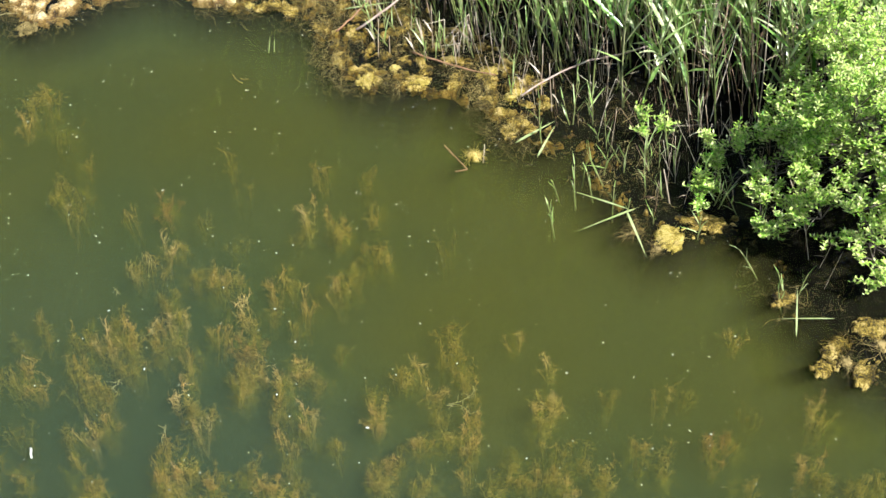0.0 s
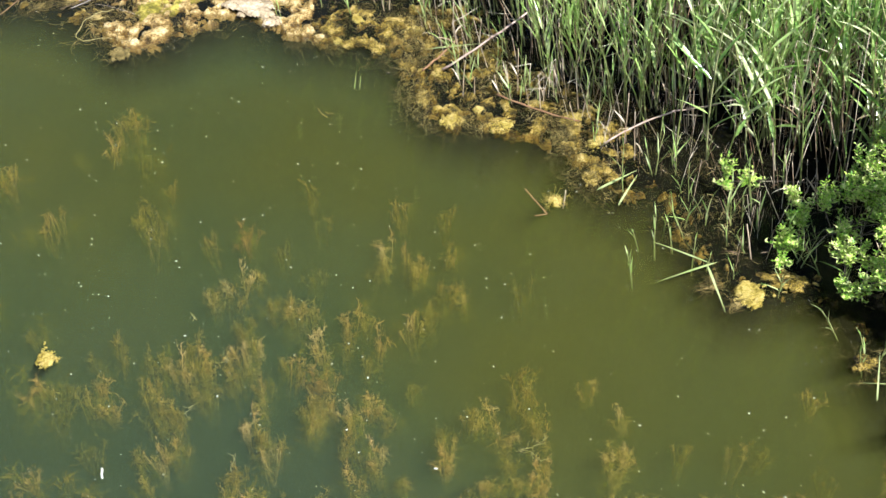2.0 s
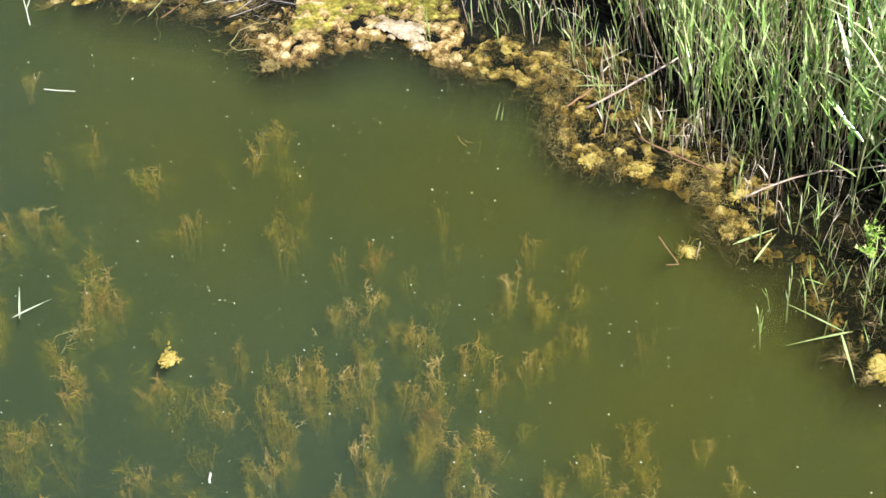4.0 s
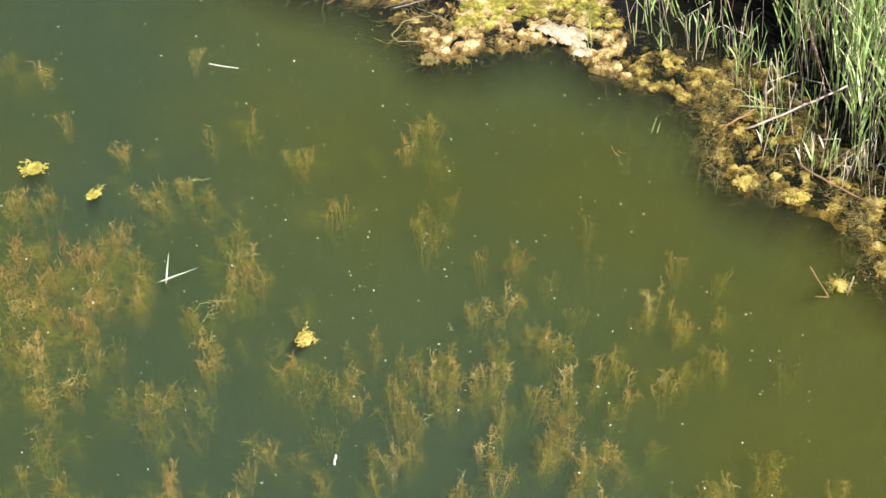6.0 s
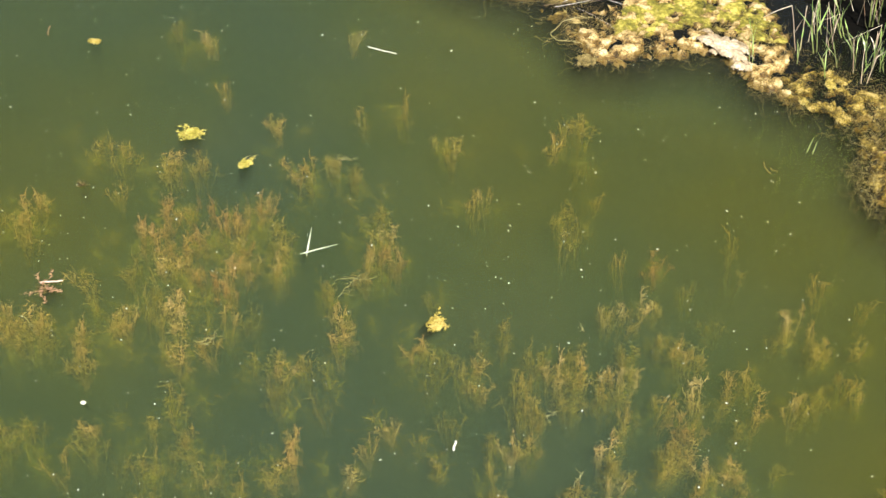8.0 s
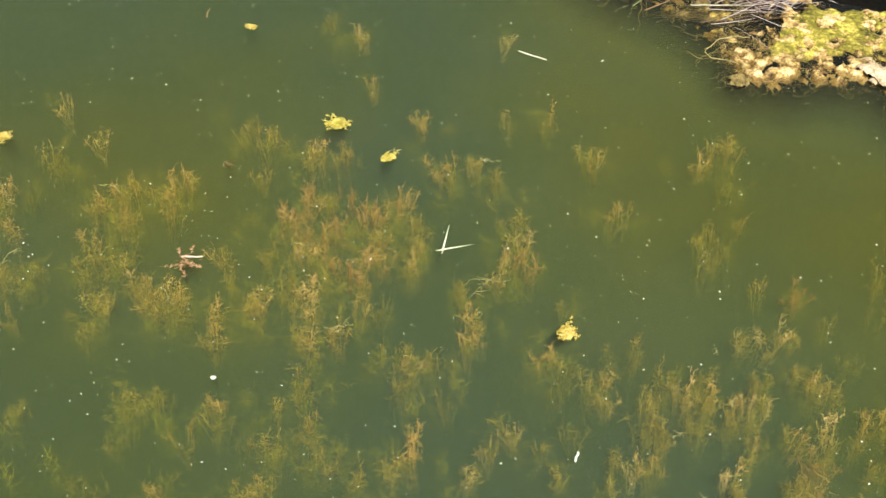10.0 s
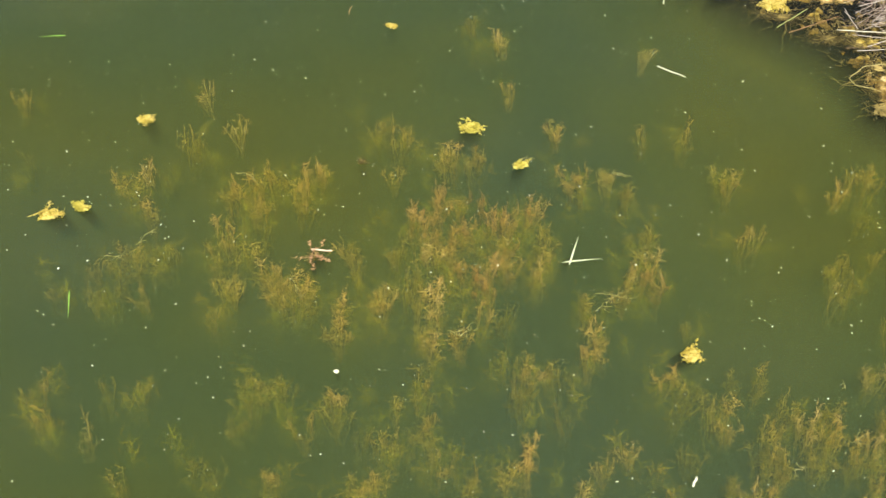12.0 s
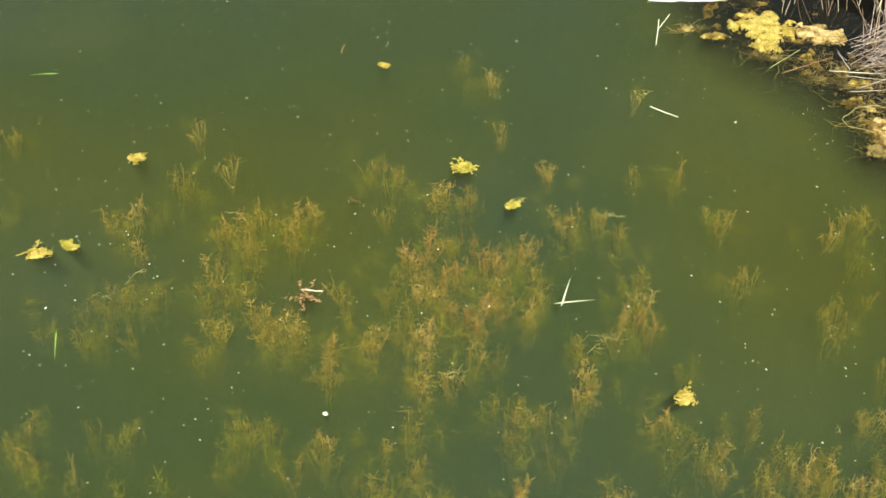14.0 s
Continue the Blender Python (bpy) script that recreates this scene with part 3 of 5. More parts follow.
WEED_FAINT_A = [
    (-8.27, 3.75, 0.27), (-7.56, 3.31, 0.26), (-7.28, 4.78, 0.27), (-6.85, 3.62, 0.15), (-6.75, 4.64, 0.26), (-6.64, 3.87, 0.37), (-6.38, 6.90, 0.14), (-6.34, 2.95, 0.35), (-6.32, 2.71, 0.28),
    (-6.27, 6.85, 0.28), (-6.08, 6.91, 0.18), (-6.06, 6.93, 0.21), (-5.84, 3.01, 0.22), (-5.55, 6.41, 0.20), (-5.46, 5.01, 0.24), (-5.33, 3.16, 0.21), (-5.29, 2.33, 0.31), (-5.19, 2.54, 0.15),
    (-5.15, 2.06, 0.30), (-5.12, 4.25, 0.34), (-5.06, 7.58, 0.21), (-4.90, 4.06, 0.22), (-4.70, 1.96, 0.19), (-4.55, 2.72, 0.25), (-4.54, 2.84, 0.25), (-4.48, 2.34, 0.24), (-4.42, 2.39, 0.29),
]
WEED_FAINT_B = [
    (-4.39, 6.57, 0.25), (-4.22, 2.98, 0.29), (-4.20, 6.82, 0.32), (-4.05, 4.34, 0.26), (-3.94, 3.16, 0.29), (-3.90, 4.43, 0.26), (-3.80, 3.16, 0.29), (-3.51, 5.06, 0.22), (-3.47, 3.27, 0.28),
    (-3.35, 3.32, 0.28), (-3.20, 6.06, 0.29), (-3.19, 3.24, 0.23), (-3.17, 6.16, 0.35), (-3.13, 3.98, 0.34), (-2.98, 5.08, 0.16), (-2.97, 6.93, 0.19), (-2.73, 6.86, 0.25), (-2.73, 3.87, 0.24),
    (-2.71, 3.68, 0.23), (-2.69, 4.69, 0.25), (-2.68, 4.02, 0.19), (-2.65, 4.50, 0.30), (-2.54, 4.93, 0.26), (-2.46, 6.07, 0.29), (-2.45, 6.52, 0.18), (-2.43, 4.26, 0.30), (-2.37, 4.54, 0.20),
]
WEED_FAINT_C = [
    (-2.28, 3.89, 0.14), (-2.06, 5.95, 0.28), (-1.82, 5.53, 0.27), (-1.56, 5.88, 0.22), (-1.46, 6.49, 0.35), (-1.40, 4.24, 0.24), (-1.34, 6.26, 0.28), (-1.32, 5.72, 0.22), (-1.05, 5.17, 0.26),
    (-0.93, 5.81, 0.22), (-0.90, 4.99, 0.25), (-0.81, 6.36, 0.23), (-0.74, 4.55, 0.19), (-0.62, 4.80, 0.15), (-0.52, 6.35, 0.28), (-0.44, 5.96, 0.16), (-0.16, 4.62, 0.19), (0.09, 3.87, 0.18),
    (0.41, 4.87, 0.15), (0.60, 4.65, 0.19), (1.26, 4.46, 0.29), (1.38, 4.42, 0.19), (1.47, 3.95, 0.23), (1.62, 3.80, 0.14), (1.71, 4.25, 0.29), (1.72, 4.84, 0.20),
]
WEED_RUSSET = [
    (-5.00, 5.01, 0.35), (-4.95, 4.72, 0.34), (-4.87, 5.04, 0.35), (-4.79, 4.74, 0.34), (-4.63, 4.79, 0.34), (-4.54, 5.14, 0.29), (-4.54, 4.98, 0.34), (-4.44, 5.39, 0.23), (-4.28, 4.67, 0.27),
    (-4.23, 4.78, 0.27), (-4.22, 4.51, 0.21), (-3.34, 5.29, 0.38), (-1.82, 5.99, 0.22), (-1.17, 4.83, 0.30), (1.54, 4.06, 0.19),
]


def weed_buf(height, seed, crown=1.0):
    """One plant: a loose bundle of upright stalks with whorls of short wiry branchlets and a crown of longer crooked ones."""
    random.seed(seed)
    buf = Buf()
    for _ in range(random.randint(5, 7)):
        a, off = spin(), rnd(0.0, 0.05)
        foot = Vector((off * math.cos(a), off * math.sin(a), -height))
        top = rnd(0.60, 1.06) * height
        line = wander(foot, Vector((rnd(-0.16, 0.16), rnd(-0.16, 0.16), 1)), top, 8, 0.16, Vector((0, 0, 0.04)))
        buf.tube(line, [0.0015] * 8 + [0.0008], 3, cap=False)
        for k in range(1, len(line)):
            for _b in range(8):
                h, p = spin(), line[k - 1].lerp(line[k], random.random())
                buf.strip(wander(p, Vector((math.cos(h), math.sin(h), rnd(-0.2, 0.9))), rnd(0.018, 0.048), 3, 0.6), rnd(0.0009, 0.0016))
        for _b in range(int(9 * crown)):
            h, p = spin(), line[-3].lerp(line[-1], random.random())
            spray = wander(p, Vector((math.cos(h), math.sin(h), rnd(-0.2, 0.8))), rnd(0.04, 0.10), 5, 0.7)
            buf.strip(spray, rnd(0.0011, 0.0019))
            for q in spray[1:4]:
                buf.strip(wander(q, Vector((rnd(-1, 1), rnd(-1, 1), rnd(-0.4, 1.0))), rnd(0.012, 0.035), 3, 0.7), rnd(0.0010, 0.0016))
    return buf


def fuzz_buf(height, seed):
    """Very fine half-clear growth between a plant's stalks, imitating their blur in murky water."""
    random.seed(seed)
    buf = Buf()
    for _ in range(120):
        a, off = spin(), abs(random.gauss(0, 0.040))
        p = Vector((off * math.cos(a), off * math.sin(a), -height * rnd(0.12, 1.0)))
        buf.strip(wander(p, Vector((rnd(-1, 1), rnd(-1, 1), rnd(-0.1, 1.2))), rnd(0.03, 0.08), 3, 0.55), rnd(0.003, 0.006))
    return buf


WEEDS_OLIVE = [weed_buf(0.32, 100 + k).mesh("pondweed", M_WEED) for k in range(14)]
WEEDS_FAINT = [weed_buf(0.30, 150 + k, 0.5).mesh("pondweed", M_WEED) for k in range(6)]
CROWD = [weed_buf(0.30, 170 + k, 0.8) for k in range(8)]
WEEDS_RUSSET = [weed_buf(0.30, 200 + k, 1.2).mesh("pondweed", M_WEED_RED) for k in range(6)]
FUZZ = [fuzz_buf(0.30, 180 + k) for k in range(8)]
random.seed(11)
haze, thicket = Buf(), Buf()


def plant_weed(x, y, size, kinds, label, top, haze_count):
    """A plant of its own where it stands out; without a label it joins the thicket behind."""
    s = max(0.5, min(1.5, size / 0.28))
    wide = rnd(0.62, 0.92) * (0.75 + 0.25 * s) * (1.18 if x < -2.6 else 1.0)
    y += 0.03
    if x < -2.6:
        top *= 0.85
    if x < -3.3 and y < 3.4:
        top -= 0.07
    turn = Euler((rnd(-0.12, 0.12), rnd(-0.12, 0.12), spin()))
    if label:
        ob = new("pondweed", random.choice(kinds))
        ob.location, ob.rotation_euler, ob.scale = (x, y, top), turn, (wide, wide, s * 1.25)
        tagged(ob, label, "pondweed", "pondweed under water")
    else:
        merge(thicket, random.choice(kinds), Matrix.LocRotScale(Vector((x, y, top)), turn, Vector((wide, wide, s * 1.25))))
    for k in range(haze_count):
        a, r = spin(), (0.0 if k == 0 else rnd(0.02, 0.09))
        m = Matrix.LocRotScale(Vector((x + r * math.cos(a), y + r * math.sin(a), top - rnd(0.02, 0.08))), Euler((0, 0, spin())), Vector((0.85, 0.85, s * 1.35)))
        merge(haze, random.choice(FUZZ), m)
    if haze_count > 1 and x < -2.6:
        a, r = spin(), rnd(0.10, 0.26)
        merge(haze, random.choice(FUZZ), Matrix.LocRotScale(Vector((x + r * math.cos(a), y + r * math.sin(a), -rnd(0.08, 0.14))), Euler((0, 0, spin())), Vector((1.3, 1.3, 1.1))))


for x, y, size in WEED_BRIGHT:
    plant_weed(x, y, size, WEEDS_OLIVE, "golden-olive bushy pondweed reaching the surface of murky water", -rnd(0.004, 0.02), 2)
    plant_weed(x + rnd(-0.06, 0.06), y - rnd(0.03, 0.12), size, CROWD, "", -rnd(0.03, 0.06), 2)
for bed in (WEED_OLIVE_A, WEED_OLIVE_B, WEED_OLIVE_C, WEED_OLIVE_D, WEED_OLIVE_E):
    for x, y, size in bed:
        plant_weed(x, y, size, WEEDS_OLIVE, "olive-brown bushy pondweed standing in murky water", -rnd(0.025, 0.065), 2)
        if random.random() < 0.85:
            plant_weed(x + rnd(-0.07, 0.07), y + rnd(-0.15, 0.05), size * rnd(0.7, 1.0), CROWD, "", -rnd(0.05, 0.10), 2)
for bed in (WEED_FAINT_A, WEED_FAINT_B, WEED_FAINT_C):
    for x, y, size in bed:
        plant_weed(x, y, size, WEEDS_FAINT, "faint olive pondweed deep in murky water", -rnd(0.07, 0.12), 2)
for x, y, size in WEED_RUSSET:
    plant_weed(x, y, size, WEEDS_RUSSET, "russet-brown pondweed standing in murky water", -rnd(0.02, 0.05), 3)
    plant_weed(x + rnd(-0.14, 0.14), y + rnd(-0.14, 0.10), size * 0.9, WEEDS_RUSSET, "russet-brown pondweed crowded in murky water", -rnd(0.03, 0.07), 2)
tagged(part("pondweed_thicket", thicket, M_WEED_CROWD), "olive-brown pondweed crowded between the larger plants", "pondweed", kind="stuff")
tagged(part("pondweed_haze", haze, M_WEED_DEEP), "faint olive pondweed growth between the stalks, imitating haze in murk", "pondweed", kind="stuff")


# pale wiry runners that curl at the surface among the plants
def runner(x, y, a, L, seed):
    random.seed(seed)
    buf = Buf()
    line = wander(Vector((0, 0, -0.02)), Vector((math.cos(a), math.sin(a), 0.1)), L, 9, 0.45)
    sprays = [line] + [wander(line[k], Vector((rnd(-1, 1), rnd(-1, 1), 0.2)), L * rnd(0.2, 0.45), 5, 0.6) for k in (1, 2, 4, 5, 6, 7, 8)]
    for pts in sprays:
        for q in pts:
            q.z = max(-0.06, min(-0.012, q.z))
        buf.tube(pts, [0.0013 - 0.0008 * k / len(pts) for k in range(len(pts))], 3, cap=False)
    ob = part("weed_runner", buf, M_RUNNER)
    ob.location = (x, y, 0)
    tagged(ob, "pale wiry pondweed runner curling at the water surface", "pondweed", "runners at the surface")


for k, (x, y, a, L) in enumerate(((-3.44, 4.73, 1.2, 0.28), (-3.97, 4.00, 0.6, 0.22), (-6.00, 4.19, 2.6, 0.2), (-4.18, 5.96, 0.3, 0.12), (-4.78, 5.62, 1.4, 0.16), (0.00, 4.29, 0.3, 0.2), (-1.88, 4.45, 1.3, 0.12), (-1.69, 4.85, 1.9, 0.2), (-1.54, 4.07, 2.2, 0.14), (-1.98, 5.17, 1.0, 0.1), (-3.52, 4.88, 1.3, 0.25), (-4.01, 3.99, 0.3, 0.2), (-4.21, 5.96, 0.2, 0.12), (0.02, 4.30, 0.3, 0.2), (-6.13, 3.00, 1.0, 0.2), (-6.06, 3.21, 2.0, 0.2), (-5.08, 3.66, 0.4, 0.2))):
    runner(x, y, a, L, 260 + k)


# ---------------------------------------------------------------- reeds
def reed_parts(height, seed, leaves, lean=0.08, leaf_len=0.42, wide=1.0, bare=0.30, steep=0.0):
    """A green reed: a tapering stem and long leaves, each a mesh of its own."""
    random.seed(seed)
    a = spin()
    stem = Buf()
    line = wander(Vector((0, 0, -0.12)), Vector((lean * math.cos(a), lean * math.sin(a), 1)), height + 0.12, 8, 0.035, Vector((lean * 0.2 * math.cos(a), lean * 0.2 * math.sin(a), 0)))
    r = 0.0045 + 0.0012 * height
    stem.tube(line, [r * (1 - 0.07 * k) for k in range(9)], 5)
    blades = []
    for k in range(leaves):
        s = bare + (1 - bare) * (k + 0.6) / leaves
        i = min(7, int(s * 8))
        p = line[i].lerp(line[i + 1], s * 8 - i if i < 7 else 1.0)
        leaf = Buf()
        heading = a + (k % 2) * math.pi + rnd(-0.9, 0.9)
        rise = rnd(0.65 + steep, 1.28 + 0.3 * steep) if k < leaves - 2 else rnd(1.1, 1.48)
        L = leaf_len * rnd(0.7, 1.25) * (0.75 + 0.5 * math.sin(math.pi * min(1, s)))
        leaf.blade(p, heading, rise, L, rnd(0.016, 0.030) * wide, rnd(0.05, 0.6), 6, 0.3, rnd(-0.5, 0.5))
        blades.append(leaf)
    return stem, blades


def reed_thing(height, seed, leaves, label, group, **more):
    stem, blades = reed_parts(height, seed, leaves, **more)
    ob = thing("reed", label, "reed", group)
    part("stem", stem, M_STEM, ob)
    for leaf in blades:
        part("leaf", leaf, M_LEAF, ob)
    return ob


def stand(x, y, z, s, tilt):
    return Matrix.Translation((x, y, z)) @ Euler((0.04, -0.13, 0.0)).to_matrix().to_4x4() @ Euler((rnd(-tilt, tilt), rnd(-tilt, tilt), spin())).to_matrix().to_4x4() @ Matrix.Scale(s, 4)


def scatter(first, places, tilt, s0=0.8, s1=1.2):
    """Puts the first things at the first places and copies at the others."""
    for k, (x, y, z) in enumerate(places):
        src = first[k % len(first)]
        m = stand(x, y, z, rnd(s0, s1), tilt)
        if k < len(first):
            src.matrix_basis = m
        else:
            loc, rot, sc = m.decompose()
            ob = copy_thing(src, Matrix.LocRotScale(loc, rot, None))
            ob.scale = sc


random.seed(21)
SHOOTS = [reed_thing(rnd(0.18, 0.38), 300 + k, random.randint(3, 5), "short bright green reed shoot growing out of the water", "reeds at the shore", leaf_len=0.14, wide=0.45, steep=0.3) for k in range(7)]
TALL = [reed_thing(rnd(0.8, 1.4), 320 + k, random.randint(6, 8), "tall green reed with short pointed leaves on the bank", "reeds at the shore", leaf_len=0.25, wide=0.85, bare=0.28, steep=0.3) for k in range(8)]
random.seed(22)
pick = near_shore(0.40, 0.95, -0.85, 2.1, 5)
shoot_places = [(x, y, -0.02) for x, y, d in (pick() for _ in range(80)) if x < 0.7 or d > 0.85]
pick = near_shore(0.05, 0.40, 0.4, 1.9, 15)
shoot_places += [(x, y, -0.02) for x, y, d in (pick() for _ in range(12))]
shoot_places += [(x, y, -0.02) for x, y in ((-2.0, 8.52), (-1.96, 8.55), (-1.66, 8.7), (-1.4, 8.62))]
pick = near_shore(0.25, 0.85, 0.95, 2.1, 16)
shoot_places += [(x, y, -0.02) for x, y, d in (pick() for _ in range(24))]
pick = near_shore(0.62, 1.15, -1.75, -0.85, 17)
shoot_places += [(x, y, -0.02) for x, y, d in (pick() for _ in range(18))]
scatter(SHOOTS, shoot_places, 0.22, 0.7, 1.25)
random.seed(27)
TUFTS = [reed_thing(rnd(0.09, 0.15), 310 + k, 3, "tiny green reed tip rising out of open water", "reeds at the shore", leaf_len=0.08, wide=0.35, steep=0.3) for k in range(4)]
scatter(TUFTS, [(x, y, -0.01) for x, y in ((0.68, 5.72), (0.70, 5.69), (0.73, 6.02), (0.86, 6.02), (0.97, 6.03), (2.05, 5.08), (2.0, 5.0), (2.12, 5.1), (0.92, 6.16), (1.08, 5.86), (1.16, 5.80), (1.9, 5.3))], 0.2, 0.8, 1.3)
pick = near_shore(0.90, 1.45, -0.55, 1.9, 6)
front = near_shore(0.62, 0.95, 0.15, 1.15, 26)
scatter(TALL, [(x, y, 0.0) for x, y, d in (front() for _ in range(24))] + [(x, y, 0.0) for x, y, d in (pick() for _ in range(80)) if (x < 0.7 or d > 0.95) and x > -0.35 - 0.2 * (y - 8)], 0.10, 0.75, 1.15)

# the dense stand behind
random.seed(23)
models = [reed_parts(rnd(1.4, 2.1), 340 + k, random.randint(9, 12), leaf_len=0.30, wide=1.05, bare=0.22, steep=0.2) for k in range(9)]
stems, leaves = Buf(), Buf()
pick = near_shore(1.05, 2.9, -2.4, 3.7, 7)
for _ in range(350):
    x, y, d = pick()
    if (d > 2.2 and random.random() < 0.3) or (x > 1.95 and y < 6.55) or (x > 0.7 and d < 1.0) or (x < -0.35 and y < 9.0 - 0.3 * x) or x < -1.6:
        continue
    stem, blades = random.choice(models)
    m = stand(x, y, 0.02, rnd(0.8, 1.2), 0.13)
    merge(stems, stem, m)
    for leaf in blades:
        merge(leaves, leaf, m)
# broader leaves beside the bush, their sunlight painted in by a paler material
random.seed(24)
broad = [reed_parts(rnd(1.3, 1.9), 360 + k, random.randint(11, 14), leaf_len=0.34, wide=1.45, bare=0.15) for k in range(6)]
lit_blades = Buf()
for _ in range(85):
    x, y = rnd(1.25, 3.2), rnd(6.65, 8.1)
    stem, blades = random.choice(broad)
    m = stand(x, y, 0.02, rnd(0.75, 1.1), 0.16)
    merge(stems, stem, m)
    for leaf in blades:
        merge(lit_blades, leaf, m)
reed_bed = tagged(part("reed_bed", stems, M_STEM), "dense stand of tall green reeds on the bank", "reeds", kind="stuff")
part("leaves", leaves, M_LEAF, reed_bed, "long pointed bright green reed leaves")
part("young_leaves", lit_blades, M_LEAF_LIT, reed_bed, "broad pale green sunlit reed leaves")


# ---------------------------------------------------------------- dead stalks
def stalk_buf(height, seed, broken):
    random.seed(seed)
    buf = Buf()
    a = spin()
    line = wander(Vector((0, 0, -0.10)), Vector((rnd(-0.14, 0.14), rnd(-0.14, 0.14), 1)), height + 0.10, 6, 0.05)
    r = rnd(0.0020, 0.0038)
    buf.tube(line, [r, r, r * 0.95, r * 0.9, r * 0.85, r * 0.8, r * 0.7], 5)
    if broken:
        d = Vector((math.cos(a), math.sin(a), rnd(-0.7, 0.3)))
        buf.tube(wander(line[-1], d, rnd(0.1, 0.3), 3, 0.08), [r * 0.7, r * 0.7, r * 0.6, r * 0.4], 4)
    if random.random() < 0.5:
        buf.blade(line[3], spin(), rnd(0.3, 1.0), rnd(0.12, 0.25), 0.012, rnd(0.8, 2.0), 4, 0.2, rnd(-1, 1))
    return buf


random.seed(31)
STALKS = []
for k in range(10):
    ob = part("dead_reed_stalk", stalk_buf(0.12 + 0.034 * k, 400 + k, k % 3 == 1), M_DEAD)
    STALKS.append(tagged(ob, "dry brown broken reed stalk standing in shallow water", "dead reed", "dead stalks at the shore"))
pick = near_shore(0.35, 1.0, -0.9, 2.0, 8)
more = near_shore(0.6, 1.2, -1.75, -0.85, 18)
scatter(STALKS, [(x, y, -0.02) for x, y, d in (more() for _ in range(22))] + [(x, y, -0.02) for x, y, d in (pick() for _ in range(110)) if x < 0.8 or d > 0.85 or d < 0.42], 0.12, 0.8, 1.3)
random.seed(32)
thick = Buf()
forms = [stalk_buf(rnd(0.5, 1.3), 420 + k, k % 3 == 0) for k in range(12)]
pick = near_shore(0.95, 2.2, -1.2, 3.2, 9)
for _ in range(600):
    x, y, d = pick()
    if x > 1.9 and y < 6.6 or (x > 0.7 and d < 0.95) or (x < -0.35 and random.random() < 0.8):
        continue
    merge(thick, random.choice(forms), stand(x, y, 0.0, rnd(0.8, 1.3), 0.12))
pick = near_shore(0.7, 2.6, -5.2, -1.0, 10)
for _ in range(420):
    x, y, d = pick()
    if x > -3.4 and d < 1.3:
        continue
    merge(thick, random.choice(forms), stand(x, y, 0.0, rnd(0.6, 1.1), 0.3))
pick = near_shore(0.25, 1.2, 0.3, 2.3, 19)
for _ in range(150):
    x, y, d = pick()
    merge(thick, random.choice(forms), stand(x, y, -0.02, rnd(0.25, 0.6), 0.3))
tagged(part("dead_reed_thicket", thick, M_DEAD), "thicket of dry brown dead reed stalks among green reeds", "dead reeds", kind="stuff")

# grey straw heap washed up on the bank
random.seed(33)
heap = Buf()
for _ in range(460):
    x, y = random.gauss(-3.68, 0.18), random.gauss(9.22, 0.22)
    a = random.gauss(1.0, 0.7)
    p = Vector((x, y, 0.02 + 0.22 * math.exp(-((x + 3.58) ** 2 + (y - 9.35) ** 2) / 0.12) * random.random() ** 0.5))
    L = rnd(0.2, 0.6)
    line = wander(p, Vector((math.cos(a), math.sin(a), rnd(-0.15, 0.5))), L, 5, 0.06)
    for q in line:
        q.z = max(q.z, 0.0)
    r = rnd(0.0010, 0.0026)
    heap.tube(line, [r, r, r, r * 0.9, r * 0.8, r * 0.5], 4)
tagged(part("straw_heap", heap, M_STRAW), "heap of grey bleached dead reed straw on the shore", "straw", kind="stuff")


